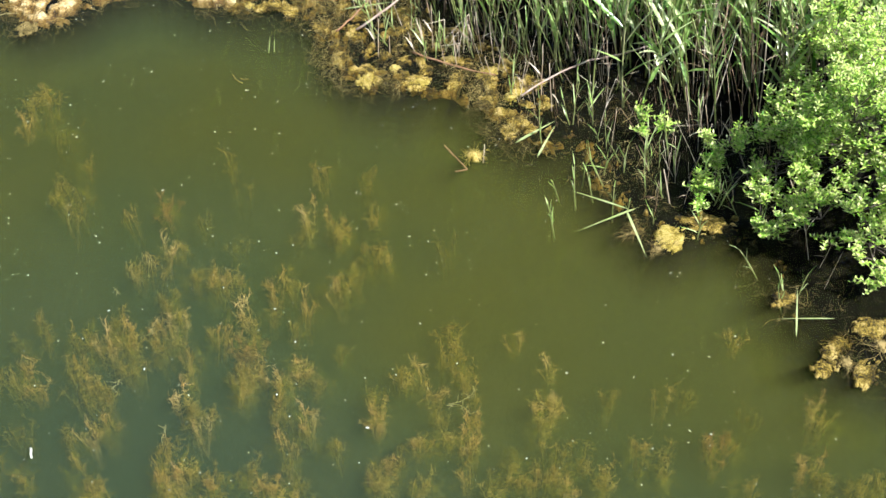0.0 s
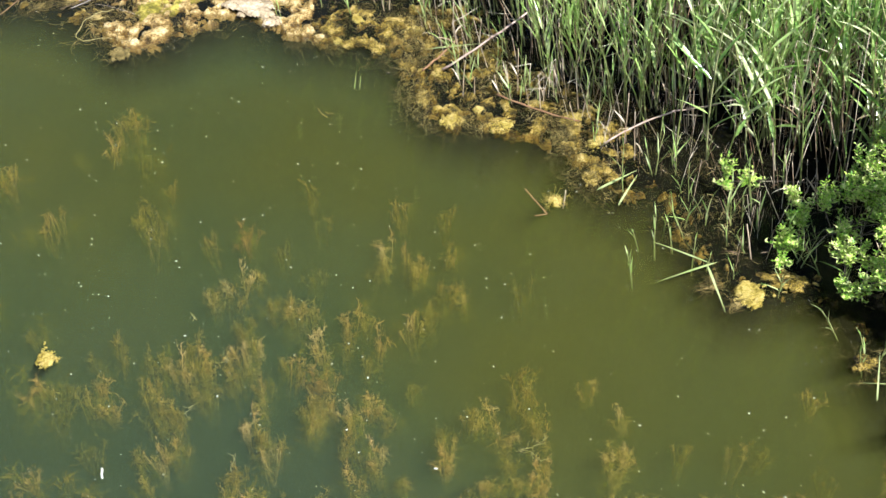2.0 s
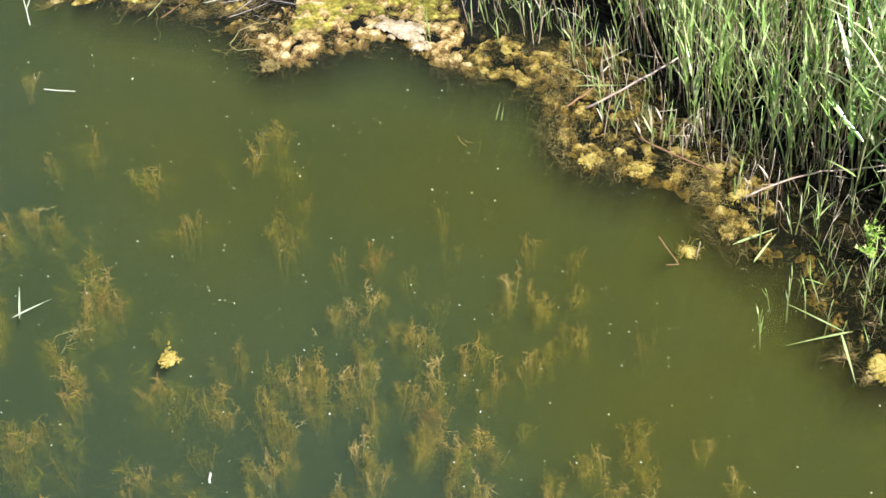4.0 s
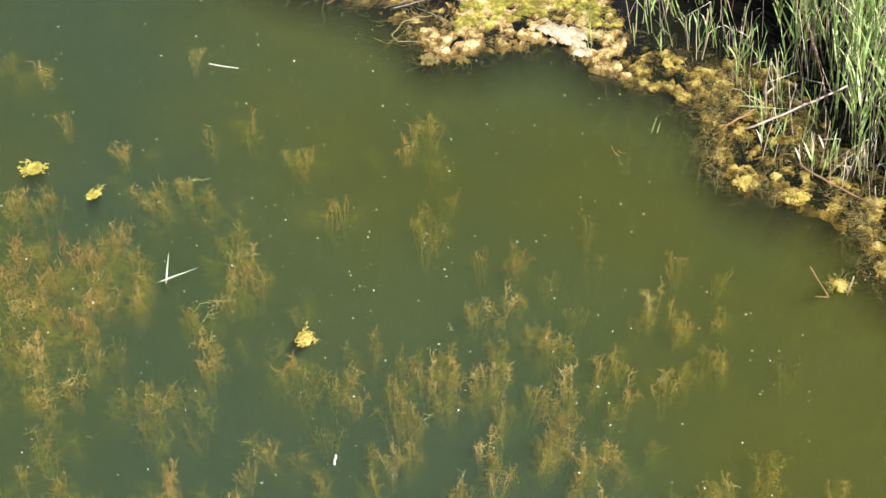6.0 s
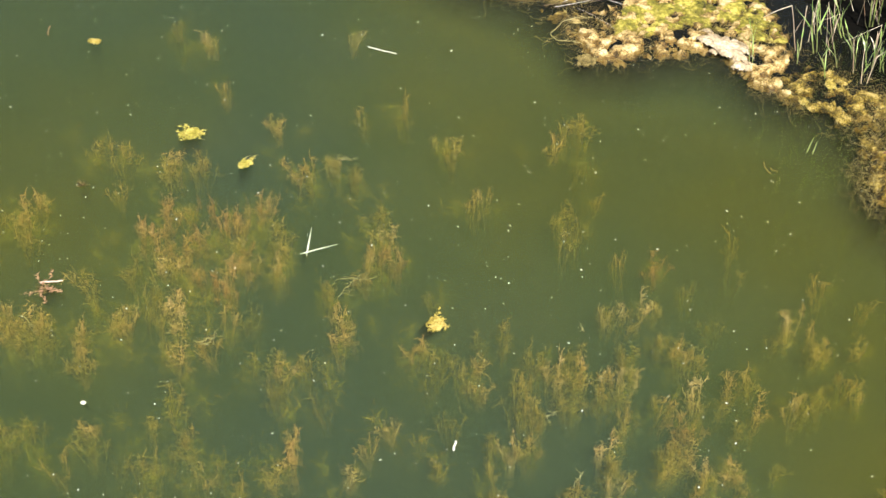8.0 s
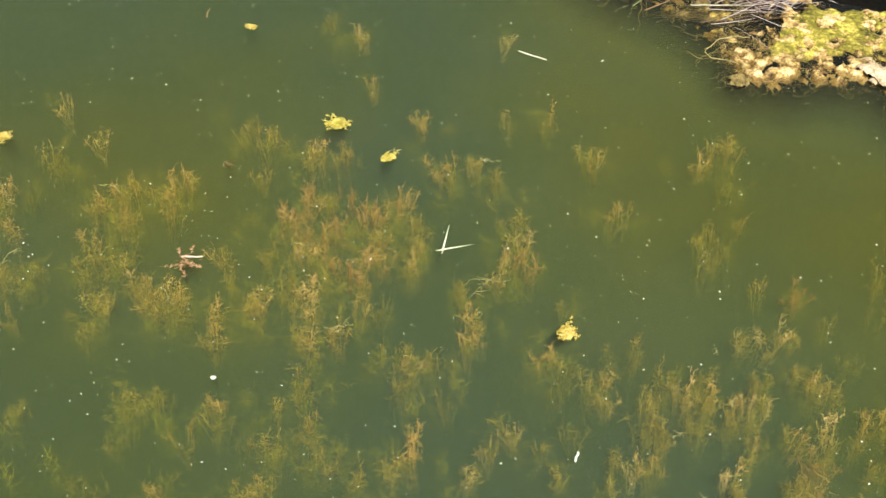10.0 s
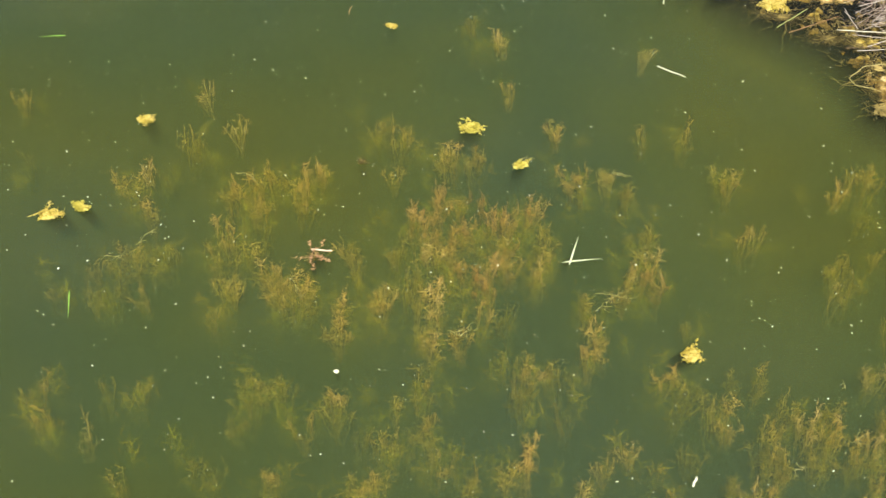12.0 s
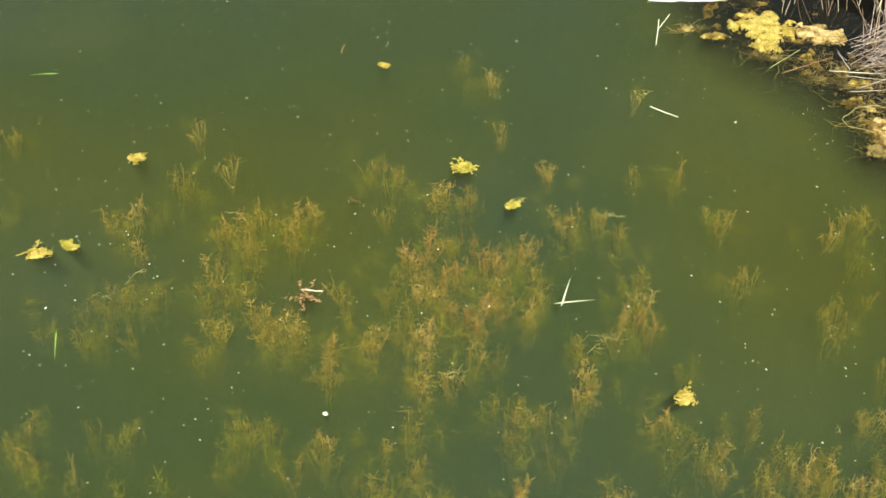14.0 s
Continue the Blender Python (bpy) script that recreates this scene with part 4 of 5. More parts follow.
# ---------------------------------------------------------------- bush
def build_bush():
    random.seed(41)
    bush = thing("bush", "leafy light green bush leaning over the water", "bush", at=(2.95, 6.3, 0.0))
    root = Vector((2.95, 6.3, 0.0))
    lobes = [((2.55, 6.25, 0.60), 0.50, 900), ((2.34, 5.80, 0.55), 0.28, 480), ((2.52, 5.22, 0.26), 0.24, 360), ((2.90, 5.80, 0.70), 0.46, 700),
             ((2.50, 6.60, 0.50), 0.30, 500), ((3.1, 6.4, 0.60), 0.36, 600), ((1.74, 5.93, 0.14), 0.13, 80),
             ((1.40, 6.48, 0.14), 0.10, 90), ((2.15, 5.50, 0.22), 0.20, 130),
             ((2.75, 5.90, 0.50), 0.40, 500), ((3.00, 5.45, 0.50), 0.38, 450), ((2.75, 6.30, 0.62), 0.40, 500), ((2.80, 5.25, 0.40), 0.32, 380), ((3.25, 6.1, 0.7), 0.45, 400), ((2.5, 6.1, 0.45), 0.35, 350),
             ((2.65, 5.60, 0.50), 0.34, 480), ((2.45, 5.75, 0.75), 0.30, 350), ((2.78, 5.50, 0.72), 0.30, 400),
             ((2.45, 6.05, 0.62), 0.30, 420), ((2.62, 6.45, 0.50), 0.32, 420), ((2.30, 5.95, 0.42), 0.24, 300)]
    lobes += [((1.76, 6.03, 0.25), 0.14, 100), ((1.60, 5.83, 0.12), 0.12, 110), ((1.90, 5.86, 0.3), 0.2, 160), ((1.95, 5.55, 0.2), 0.15, 110), ((2.18, 5.58, 0.4), 0.2, 200), ((2.49, 5.05, 0.3), 0.16, 160)]
    # tall lobes; fourth and fifth, mostly out of view, added to throw shade
    lobes += [((2.33, 5.46, 1.1), 0.24, 420), ((2.11, 5.60, 0.95), 0.16, 240), ((2.58, 5.84, 1.2), 0.26, 420), ((2.69, 5.36, 1.25), 0.34, 650), ((2.63, 5.00, 1.0), 0.26, 420), ((2.42, 6.30, 1.0), 0.18, 240)]
    lobes += [((2.05, 5.75, 0.35), 0.24, 220), ((2.25, 5.35, 0.35), 0.22, 240), ((2.40, 5.20, 0.55), 0.24, 300), ((2.00, 6.05, 0.40), 0.22, 170), ((2.20, 5.90, 0.60), 0.22, 240)]
    leaves, branches = Buf(), []
    for (cx, cy, cz), r, count in lobes:
        c = Vector((cx, cy, cz))
        limbs = Buf()
        branches.append(limbs)
        line = [root.lerp(c, k / 5) + Vector((0, 0, 0.12 * math.sin(math.pi * k / 5))) for k in range(6)]
        limbs.tube(line, [k * min(1.0, 0.2 + r) for k in (0.020, 0.016, 0.012, 0.009, 0.006, 0.004)], 6)
        for _ in range(max(3, count // 42)):
            # a clump of sprigs round one side shoot, with gaps to the next clump
            way = Vector((random.gauss(0, 1), random.gauss(0, 1), random.gauss(0.55, 0.8))).normalized()
            head = c + way * r * rnd(0.65, 1.1)
            limbs.tube([c.lerp(head, k / 3) for k in range(4)], [0.004, 0.0035, 0.003, 0.0025], 4, cap=False)
            for _s in range(random.randint(8, 10)):
                d = (way * 0.6 + Vector((rnd(-1, 1), rnd(-1, 1), rnd(0.1, 1.4)))).normalized()
                start = c.lerp(head, rnd(0.6, 1.0)) + Vector((random.gauss(0, 1), random.gauss(0, 1), random.gauss(0, 0.7))) * r * 0.14
                L = rnd(0.06, 0.13)
                twig = wander(start, d, L, 4, 0.12)
                limbs.tube(twig, [0.0022, 0.0020, 0.0017, 0.0013, 0.0008], 3, cap=False)
                turn = spin()
                for k in range(13):
                    turn += 2.4
                    p = twig[min(3, k // 3)].lerp(twig[min(4, k // 3 + 1)], (k % 3) / 3)
                    if p.z < 0.015:
                        continue
                    leaves.blade(p, turn + rnd(-0.3, 0.3), rnd(0.05, 0.45) + 0.04 * k, rnd(0.025, 0.042) * (1.15 - 0.03 * k), rnd(0.012, 0.017), rnd(0.1, 0.8), 3, 0.22, rnd(-0.4, 0.4))
    for buf in (leaves, *branches):
        buf.v = [p - root for p in buf.v]
    for limbs in branches:
        part("branch", limbs, M_BARK, bush, "thin grey-brown branch with twigs")
    part("foliage", leaves, M_BUSH, bush, "small oval light green leaves")


build_bush()


# ---------------------------------------------------------------- floating things
def lump_buf(r, seed, high=0.30, stringy=False, core=0.45):
    """A ragged raft of algae: knobbly cushions that break up towards the rim, and threads round them."""
    random.seed(seed)
    whole = r
    if stringy:
        r = r * core
    crust, n, index = Buf(), 38, {}
    for j in range(n + 1):
        for i in range(n + 1):
            k = Vector((i / n - 0.5, j / n - 0.5, 0)) * 3.0
            q = k.length
            q += 0.62 * noise.noise(k * 1.5 + Vector((0, 0, seed * 3.7))) + 0.46 * noise.noise(k * 3.4 + Vector((0, 0, seed * 1.9)))
            h = high * (1 - max(0.0, q) ** 2.0) + 0.46 * fbm(k.x, k.y, 2.4, 4, seed * 0.73) + 0.05 * billow(k.x, k.y, 6.5, 2, seed * 0.31)
            p = k * r
            p.z = max(-0.03, r * h)
            if p.z > 0.008:
                p.z = 0.008 + 0.16 * (p.z - 0.008)
            index[i, j] = p
    used = {}
    for j in range(n):
        for i in range(n):
            quad = [(i, j), (i + 1, j), (i + 1, j + 1), (i, j + 1)]
            if max(index[c].z for c in quad) < -0.003:
                continue
            for c in quad:
                if c not in used:
                    used[c] = len(crust.v)
                    crust.v.append(index[c])
            crust.f.append(tuple(used[c] for c in quad))
    threads = Buf()
    for _ in range(80 if stringy else 24):
        a = spin()
        p = Vector((math.cos(a), math.sin(a), 0)) * r * rnd(0.4, 0.95)
        line = wander(p, Vector((math.cos(a), math.sin(a), rnd(-0.3, 0.25))), whole * rnd(0.3, 1.0), 5, 0.8)
        for q in line:
            q.z = min(max(q.z, -0.015), 0.02)
        threads.tube(line, [0.0010, 0.0014, 0.0012, 0.0011, 0.0009, 0.0005], 3, cap=False)
    return crust, threads


def leaf_arms(r, seed, arms):
    """Crooked arms of a torn-off weed sprig, set with small rounded leaves."""
    random.seed(seed)
    buf = Buf()
    for k in range(arms):
        a = 2 * math.pi * k / arms + rnd(-0.5, 0.5)
        line = wander(Vector((rnd(-0.3, 0.3) * r, rnd(-0.3, 0.3) * r, 0.004)), Vector((math.cos(a), math.sin(a), 0)), r * rnd(0.9, 2.0), 6, 0.55)
        for q in line:
            q.z = max(0.001, min(0.014, q.z))
        buf.tube(line, [0.0016, 0.0015, 0.0014, 0.0012, 0.0011, 0.0009, 0.0006], 3, cap=False)
        for q in line[:-1]:
            for _ in range(random.randint(1, 5)):
                buf.blade(q + Vector((rnd(-1, 1), rnd(-1, 1), 0)) * 0.006, spin(), rnd(0.0, 0.5), rnd(0.010, 0.022), rnd(0.008, 0.014), rnd(0.2, 1.0), 3, 0.25)
    return buf


def algae_lump(x, y, r, seed, label, turn=0.0, stretch=1.0, mat=None, z=0.004, stringy=False, arms=0):
    ob = thing("algae_clump", label, "algae", "floating algae clumps", (x, y, z))
    ob.rotation_euler = (0, 0, turn)
    ob.scale = (stretch, 1, 1)
    crust, threads = lump_buf(r, seed, 0.30, stringy, 0.16 if mat == M_STRAND else 0.32)
    part("crust", crust, mat or M_CLUMP, ob)
    if arms:
        part("leaves", leaf_arms(r * 1.5, seed + 500, arms), mat or M_CLUMP, ob, "small rounded yellow-green leaves on torn arms")
    hair = part("threads", threads, (mat or M_CLUMP) if stringy or mat is None else M_STRAND, ob)
    tagged(hair, "thin brown and yellow threads", kind="stuff")


algae_lump(-2.77, 4.80, 0.048, 1, "small bright yellow algae clump floating on open water", arms=6)
algae_lump(-5.28, 5.68, 0.052, 2, "yellow-green leafy algae clump floating beside pondweed", 0.5, 1.3, M_SPRIG, arms=8)
algae_lump(-7.14, 4.13, 0.042, 3, "pale yellow ragged algae clump with trailing twigs", 0.8, 1.2, arms=5)
algae_lump(-6.73, 3.00, 0.055, 4, "bright lemon-yellow algae clump drifting on the water", 0.9, 1.3, arms=4)
algae_lump(-6.63, 3.19, 0.036, 5, "olive-yellow leafy weed sprig drifting on the water", 0.2, 1.2, M_SPRIG, arms=8)
algae_lump(-4.72, 5.57, 0.028, 6, "torn yellow-green weed sprig caught on pondweed", 1.3, 1.6, M_SPRIG, arms=6)
algae_lump(0.22, 6.38, 0.13, 7, "mossy yellow algae tuft caught on a snag", 1.2, 1.0, stringy=True)
algae_lump(1.42, 5.56, 0.08, 8, "bright golden algae clump floating at the reed edge", 0.6, 1.2)
algae_lump(1.33, 5.47, 0.13, 32, "brown stringy algae hanging under a tan clump", 0.6, 1.1, M_STRAND, 0.0, True)
algae_lump(1.67, 5.69, 0.07, 36, "flat golden algae patch under a leafy sprig", -0.2, 1.9, M_GOLD)
algae_lump(2.02, 5.03, 0.05, 37, "golden algae clump tangled with reed tips", 0.4, 1.3, M_GOLD)
algae_lump(1.20, 5.62, 0.13, 9, "brown algae clump tangled with reed leaves", 0.6, 1.2, M_STRAND, 0.0, True)
algae_lump(2.04, 5.03, 0.13, 10, "brown algae clump at the foot of the bush", 0.2, 1.1, M_STRAND, 0.0, True)
algae_lump(2.49, 4.79, 0.07, 200, "golden ragged algae clump floating at the shore", 0.0, 1.4, M_GOLD, 0.006)
algae_lump(2.28, 4.68, 0.12, 201, "golden stringy algae floating at the shore", 0.3, 1.4, M_GOLD, 0.0, True)
algae_lump(2.14, 4.49, 0.045, 202, "small tan algae clump floating at the shore", 0.6, 1.3, M_GOLD, 0.006)
algae_lump(2.36, 4.45, 0.06, 203, "golden algae clump floating at the shore", 0.9, 1.5, M_GOLD, 0.006)
algae_lump(2.20, 4.61, 0.04, 204, "golden algae clump at the edge of a stringy patch", 1.2, 1.2, M_GOLD, 0.006)
algae_lump(2.51, 4.66, 0.2, 205, "brown stringy algae hanging at the shore", 1.5, 1.3, M_STRAND, 0.0, True)
algae_lump(2.28, 4.54, 0.16, 206, "brown stringy algae between golden clumps", 1.8, 1.3, M_STRAND, 0.0, True)
algae_lump(-0.16, 7.19, 0.06, 13, "bright yellow algae clump at the edge of the mat", 0.0, 1.0)
algae_lump(-0.53, 7.23, 0.06, 14, "bright yellow algae clump at the edge of the mat", 0.9, 1.1)
algae_lump(-3.13, 7.95, 0.06, 15, "purple-brown knot of algae and roots at the shore", 0.9, 1.1, M_STRAND)
algae_lump(-5.22, 8.55, 0.22, 16, "olive stringy algae patch floating off the shore", 0.8, 1.5, M_STRAND, 0.0, True)
algae_lump(-4.97, 8.60, 0.045, 17, "tan algae patch floating off the shore", 0.8, 1.9, M_GOLD)
algae_lump(-5.58, 4.84, 0.045, 18, "tiny olive algae tuft floating over pondweed", 0.3, 1.4, M_STRAND, stringy=True)
algae_lump(-5.10, 3.90, 0.075, 25, "brown stringy weed tangle round a reed piece", 0.6, 1.3, M_STRAND, 0.0, True)
algae_lump(-6.72, 6.33, 0.030, 19, "tiny yellow algae tuft on open water", 0.3, 1.2)
algae_lump(-4.25, 3.28, 0.009, 20, "small white drifting scum patch", 0.3, 1.2, M_PALE)
algae_lump(-4.74, 9.05, 0.21, 21, "large bright yellow algae cushion at the shore", 0.9, 1.0)
algae_lump(-4.57, 8.76, 0.09, 22, "bright yellow algae cushion at the shore", 0.9, 1.1)
algae_lump(-2.22, 8.62, 0.11, 26, "pale grey dried crust lying on the algae bank", -0.5, 2.0, M_CRUST, 0.03)
algae_lump(-2.02, 8.44, 0.05, 27, "pale dried crust lump at the water's edge", 0.5, 1.2, M_CRUST, 0.01)
algae_lump(-3.72, 8.66, 0.20, 28, "golden stringy algae hanging in shallow water", 0.5, 1.3, M_STRAND, 0.0, True)
algae_lump(-3.45, 8.45, 0.20, 29, "golden stringy algae hanging in shallow water", 0.2, 1.2, M_STRAND, 0.0, True)
algae_lump(-3.95, 8.60, 0.18, 30, "brown stringy algae hanging in shallow water", 0.9, 1.4, M_STRAND, 0.0, True)
algae_lump(-4.40, 8.64, 0.22, 31, "brown stringy algae hanging in shallow water", 0.7, 1.6, M_STRAND, 0.0, True)
algae_lump(-4.32, 9.25, 0.15, 23, "tan algae cushion beside the straw heap", 0.4, 1.2, M_ALGAE)
algae_lump(-3.68, 8.75, 0.07, 24, "golden algae cushion below the straw heap", 0.4, 1.2, M_GOLD)


random.seed(45)
pick = near_shore(0.03, 0.55, -1.6, 0.75, 12)
for k in range(46):
    x, y, d = pick()
    algae_lump(x, y, rnd(0.020, 0.052), 40 + k, "small yellow algae lump in the brown tangle", spin(), rnd(1.0, 1.9), M_CLUMP if k % 9 == 0 else M_GOLD, rnd(-0.004, 0.008))


def stick(name, a, b, r, mat, label, category, sag=0.0, group=""):
    """A stalk lying from a to b, slightly crooked, with knots."""
    A, B = Vector(a), Vector(b)
    side = (B - A).cross(Vector((0, 0, 1))).normalized()
    n = 10
    buf = Buf()
    pts = [A.lerp(B, k / n) + side * sag * math.sin(math.pi * k / n) + Vector((rnd(-1, 1), rnd(-1, 1), rnd(-1, 1))) * r * 0.5 for k in range(n + 1)]
    buf.tube([p - A for p in pts], [r * (1.12 if k % 3 == 0 else 1.0) * (1 - 0.25 * k / n) for k in range(n + 1)], 6)
    ob = part(name, buf, mat)
    ob.location = A
    return tagged(ob, label, category, group)


def fallen_blade(a, b, width, mat, label):
    A, B = Vector(a), Vector(b)
    d = B - A
    buf = Buf()
    buf.blade(Vector((0, 0, 0)), math.atan2(d.y, d.x), math.asin(max(-1, min(1, d.z / d.length))), d.length, width, 0.05, 7, 0.25, 0.2)
    ob = part("reed_leaf", buf, mat)
    ob.location = A
    tagged(ob, label, "leaf", "fallen reed leaves")


random.seed(51)
fallen_blade((-3.86, 4.93, 0.006), (-3.69, 5.14, 0.008), 0.012, M_CUT, "pale green cut reed leaf floating on the water")
fallen_blade((-3.80, 4.93, 0.012), (-3.93, 5.20, 0.02), 0.012, M_CUT, "pale green cut reed leaf lying across another")
fallen_blade((-5.99, 2.64, 0.006), (-5.78, 2.48, 0.006), 0.010, M_FRESH, "fresh green reed leaf floating on the water")
fallen_blade((-8.55, 4.43, 0.006), (-8.71, 4.27, 0.006), 0.018, M_FRESH, "fresh green reed leaf floating on open water")
fallen_blade((1.18, 5.72, 0.10), (0.82, 6.00, 0.03), 0.018, M_BLADE, "yellow-green reed leaf bent over the water")
fallen_blade((1.24, 5.78, 0.06), (0.84, 5.62, 0.02), 0.018, M_BLADE, "yellow-green reed leaf bent over the water")
fallen_blade((1.16, 5.74, 0.08), (1.25, 5.38, 0.02), 0.018, M_BLADE, "yellow-green reed leaf bent over the water")
fallen_blade((2.28, 4.84, 0.03), (1.95, 4.86, 0.02), 0.011, M_BLADE, "yellow-green reed leaf floating at the shore")
fallen_blade((2.03, 4.72, 0.01), (2.08, 5.02, 0.12), 0.011, M_BLADE, "fresh green reed leaf rising from the water")
fallen_blade((0.50, 6.47, 0.03), (0.78, 6.62, 0.10), 0.022, M_BLADE, "yellow-green reed leaf over the algae")
fallen_blade((0.64, 6.34, 0.01), (0.78, 6.62, 0.06), 0.018, M_BLADE, "pale reed leaf over the algae")
fallen_blade((-0.75, 8.05, 0.05), (-0.30, 8.15, 0.06), 0.022, M_BLADE, "yellow-green reed leaf lying on the algae")
fallen_blade((-1.27, 7.62, -0.04), (-1.25, 7.66, 0.10), 0.007, M_BLADE, "thin green reed tip standing out of the water")
fallen_blade((-1.23, 7.63, -0.04), (-1.22, 7.66, 0.07), 0.006, M_BLADE, "thin green reed tip standing out of the water")
stick("drift_stick", (-2.24, 4.035, 0.004), (-2.22, 3.965, 0.004), 0.007, M_PALE, "short white piece of reed floating on the water", "stick")
stick("drift_stick", (-4.74, 7.29, 0.004), (-4.49, 7.31, 0.004), 0.0040, M_PALE, "straight bleached reed piece floating on open water", "stick")
stick("drift_stick", (-5.15, 3.93, 0.010), (-5.03, 4.01, 0.010), 0.006, M_PINK, "short pink reed piece on a weed tangle", "stick")
weed_tangle = part("weed_tangle", leaf_arms(0.11, 54, 6), M_RUST)
weed_tangle.location = (-5.08, 3.90, 0.0)
tagged(weed_tangle, "crumbled rusty twigs and roots tangled in pondweed", "twig")
stick("drift_twig", (-1.50, 7.32, 0.002), (-1.42, 7.22, 0.002), 0.004, M_STRAND, "small forked brown twig floating on the water", "twig", 0.012)
stick("drift_twig", (-1.44, 7.28, 0.002), (-1.38, 7.27, 0.002), 0.0035, M_STRAND, "small forked brown twig floating on the water", "twig", 0.012)
stick("drift_twig", (-7.18, 6.33, 0.002), (-7.10, 6.22, 0.002), 0.003, M_RUST, "thin curved twig floating on the water", "twig", 0.012)
stick("snag", (0.02, 6.46, 0.03), (0.17, 6.24, 0.004), 0.0045, M_RUST, "rusty bent stalk lying at an algae tuft", "stick")
stick("snag", (0.17, 6.24, 0.004), (0.09, 6.22, 0.004), 0.003, M_RUST, "pale bent stalk lying at an algae tuft", "stick")
stick("snag", (0.28, 6.36, -0.05), (0.29, 6.38, 0.10), 0.004, M_DEAD, "pale broken stub standing in the water", "stick")
stick("fallen_stalk", (-0.62, 7.81, 0.03), (0.0, 7.97, 0.45), 0.009, M_PINK, "long pinkish-white dead stalk leaning on the reeds", "stick", 0.01)
stick("fallen_stalk", (-0.77, 7.80, 0.03), (-0.53, 8.18, 0.06), 0.008, M_RUST, "rusty brown dead stalk lying on the algae", "stick", 0.01)
stick("fallen_stalk", (0.57, 6.98, 0.03), (1.04, 7.06, 0.27), 0.007, M_PINK, "curved pale dead stalk lying across the reed feet", "stick", -0.03)
stick("fallen_stalk", (1.04, 7.06, 0.27), (1.62, 7.14, 0.40), 0.005, M_PINK, "curved pale dead stalk lying across the reed feet", "stick", 0.03)
stick("fallen_stalk", (-0.20, 7.52, 0.03), (0.40, 7.22, 0.03), 0.007, M_RUST, "thin red-brown stalk lying on the algae", "stick", 0.02)
stick("forked_twig", (-5.28, 8.17, -0.02), (-5.36, 8.30, 0.14), 0.0040, M_PALE, "pale forked twig standing out of the water", "twig")
stick("forked_twig", (-5.33, 8.25, 0.07), (-5.30, 8.36, 0.18), 0.0032, M_PALE, "pale forked twig standing out of the water", "twig")
stick("drift_stick", (-5.76, 8.74, 0.006), (-5.24, 9.21, 0.006), 0.012, M_PALE, "long bleached reed stem floating off the shore", "stick", 0.01)
stick("fallen_stalk", (-4.22, 8.42, 0.02), (-3.98, 8.75, 0.12), 0.003, M_RUST, "orange dead stalk leaning at the shore", "stick")
stick("fallen_stalk", (-4.35, 8.45, 0.0), (-4.20, 8.62, 0.16), 0.0028, M_BLADE, "pale broken reed stub at the shore", "stick")
stick("fallen_stalk", (-3.95, 8.72, 0.02), (-3.5, 8.98, 0.05), 0.0035, M_PALE, "bleached stalk lying on the algae", "stick")


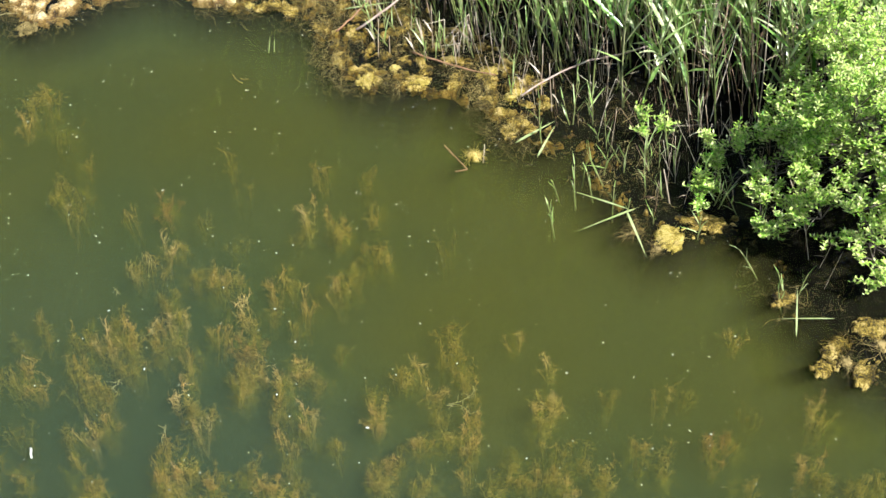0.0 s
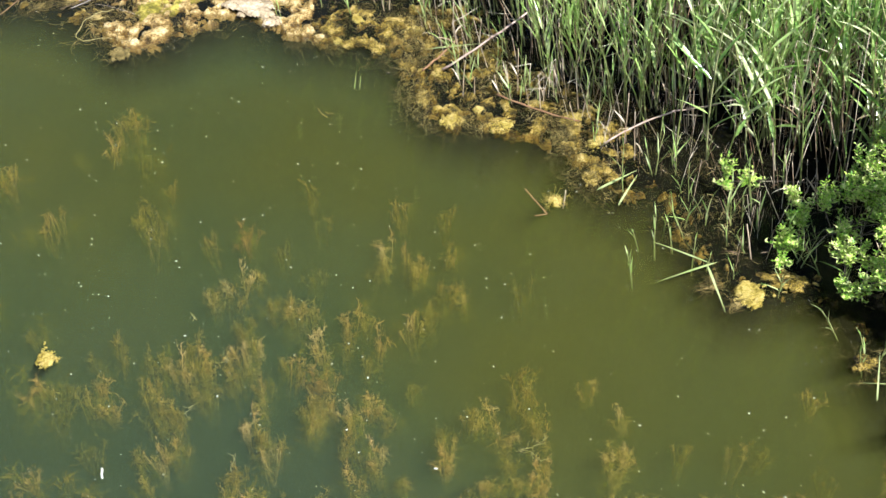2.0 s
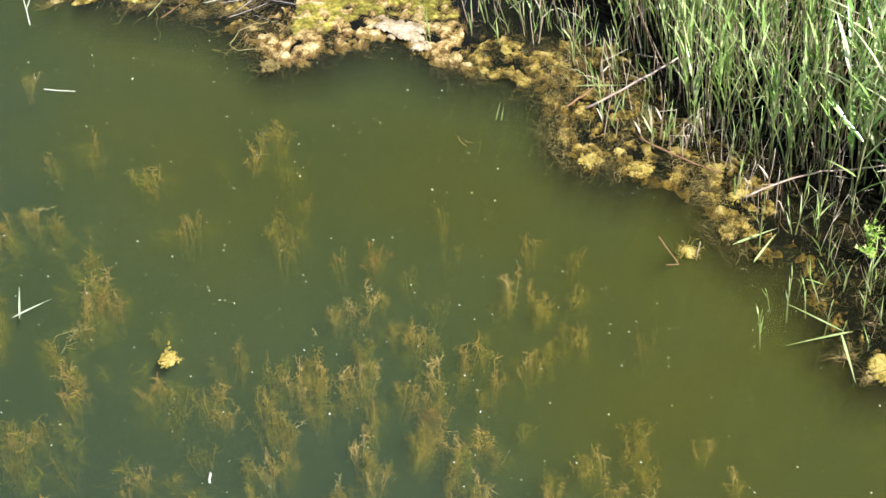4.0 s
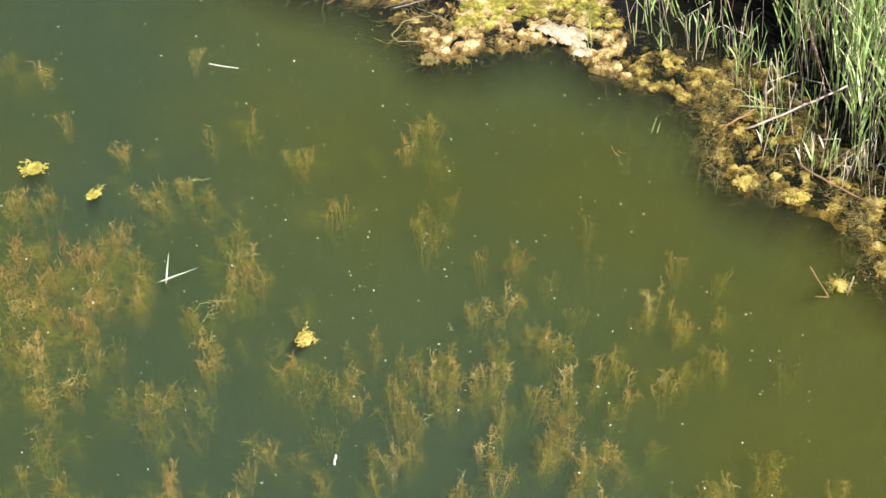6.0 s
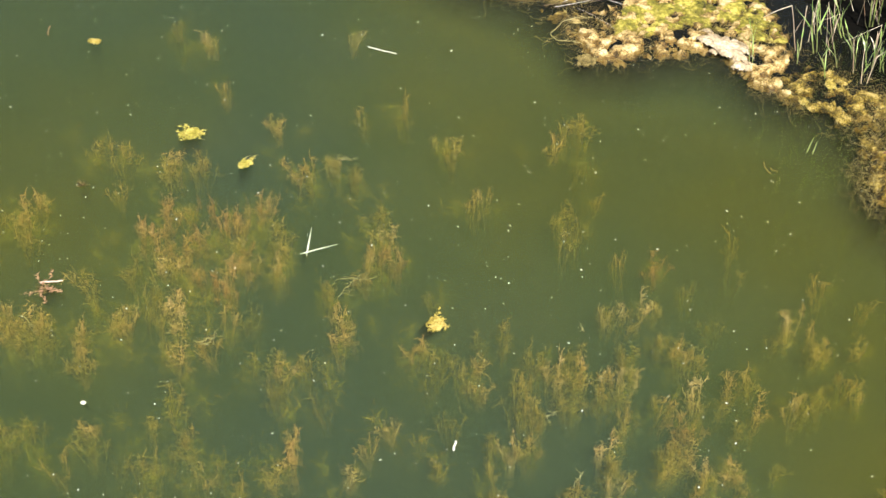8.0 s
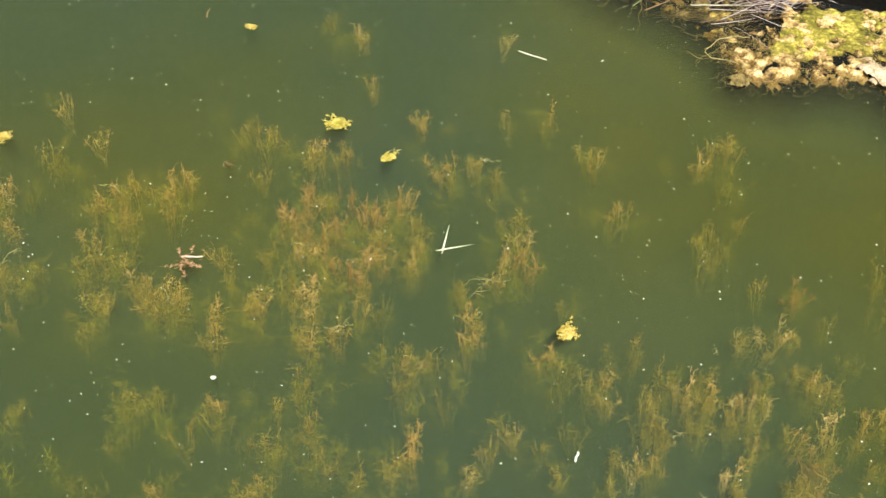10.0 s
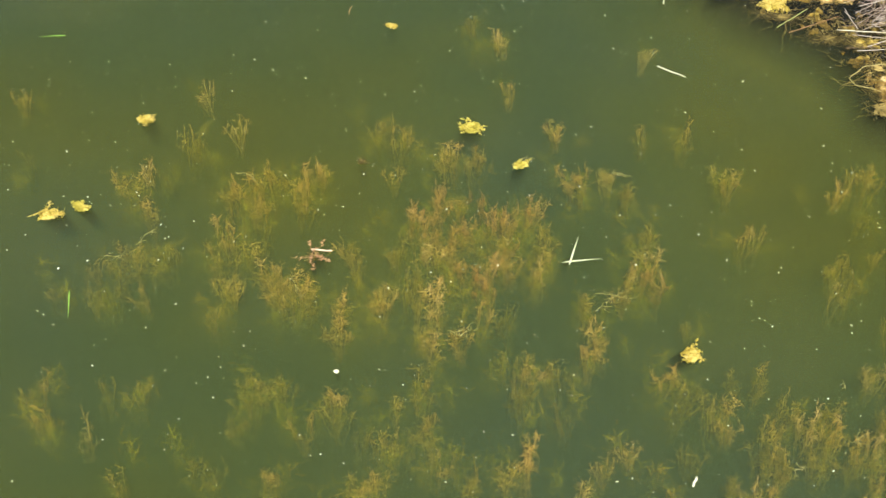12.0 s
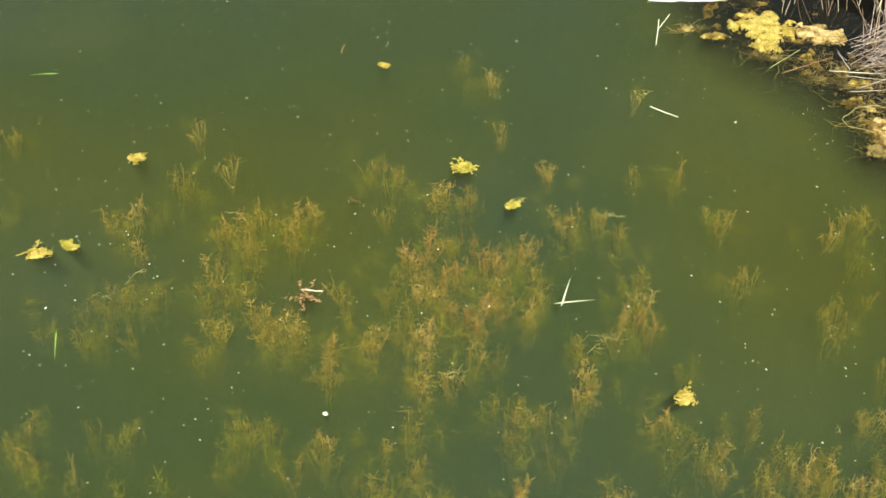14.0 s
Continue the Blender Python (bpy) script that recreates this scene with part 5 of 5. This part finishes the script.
# crooked roots reaching into the water
def root_things():
    random.seed(61)
    for x, y, a, L in ((-3.30, 8.25, 3.9, 0.55), (-3.42, 8.32, 4.3, 0.45), (-3.20, 8.2, 4.9, 0.4), (-3.55, 8.4, 3.6, 0.5), (-3.05, 8.15, 4.4, 0.35), (-4.5, 8.62, 4.4, 0.45), (-4.35, 8.66, 5.0, 0.6), (-4.2, 8.7, 5.3, 0.5)):
        buf = Buf()
        line = wander(Vector((0, 0, 0.03)), Vector((math.cos(a), math.sin(a), -0.05)), L, 9, 0.60)
        for q in line:
            q.z = min(max(q.z, -0.05), 0.05)
        buf.tube(line, [0.0028 * (1 - 0.08 * k) for k in range(10)], 5)
        ob = part("root", buf, M_STRAND)
        ob.location = (x, y, 0)
        tagged(ob, "crooked brown root trailing into the water", "root", "roots at the shore")
    loop = [(-3.32, 8.52), (-3.45, 8.45), (-3.52, 8.33), (-3.53, 8.17), (-3.45, 8.08), (-3.33, 8.13), (-3.23, 8.13)]
    buf = Buf()
    line = [Vector((x - loop[0][0], y - loop[0][1], 0.035 - 0.004 * k)) for k, (x, y) in enumerate(loop)]
    smooth = [line[0]]
    for p, q in zip(line[:-1], line[1:]):
        smooth += [p.lerp(q, 0.33) + Vector((rnd(-1, 1), rnd(-1, 1), 0)) * 0.018, p.lerp(q, 0.67) + Vector((rnd(-1, 1), rnd(-1, 1), 0)) * 0.01, q]
    buf.tube(smooth, [0.0036 - 0.00010 * k for k in range(len(smooth))], 6)
    ob = part("root", buf, M_RUNNER)
    ob.location = (*loop[0], 0)
    tagged(ob, "pale looped root curling out of the algae into water", "root", "roots at the shore")


root_things()

# drifting flecks
random.seed(71)
flecks = Buf()
rng = np.random.default_rng(71)
fx, fy = rng.uniform(-10.5, 2.6, 8000), rng.uniform(1.2, 10.0, 8000)
fd = shore_dist(fx, fy)
for x, y, d in zip(fx.tolist(), fy.tolist(), fd.tolist()):
    if d > 0.0 or random.random() > 0.42:
        continue
    r = min(0.0036, 0.0018 * math.exp(random.gauss(0.1, 0.5))) if random.random() > 0.012 else rnd(0.004, 0.006)
    a, k = spin(), rnd(1.0, 2.6)
    base = len(flecks.v)
    for j in range(5):
        w = 2 * math.pi * j / 5
        u, v = math.cos(w) * r * k, math.sin(w) * r
        flecks.v.append(Vector((x + u * math.cos(a) - v * math.sin(a), y + u * math.sin(a) + v * math.cos(a), 0.002)))
    flecks.v.append(Vector((x, y, 0.002 + r * 0.7)))
    flecks.f += [(base + j, base + (j + 1) % 5, base + 5) for j in range(5)]
tagged(part("drift_flecks", flecks, M_SPECK, smooth=False), "tiny pale flecks of debris scattered on the water", "debris", kind="stuff")
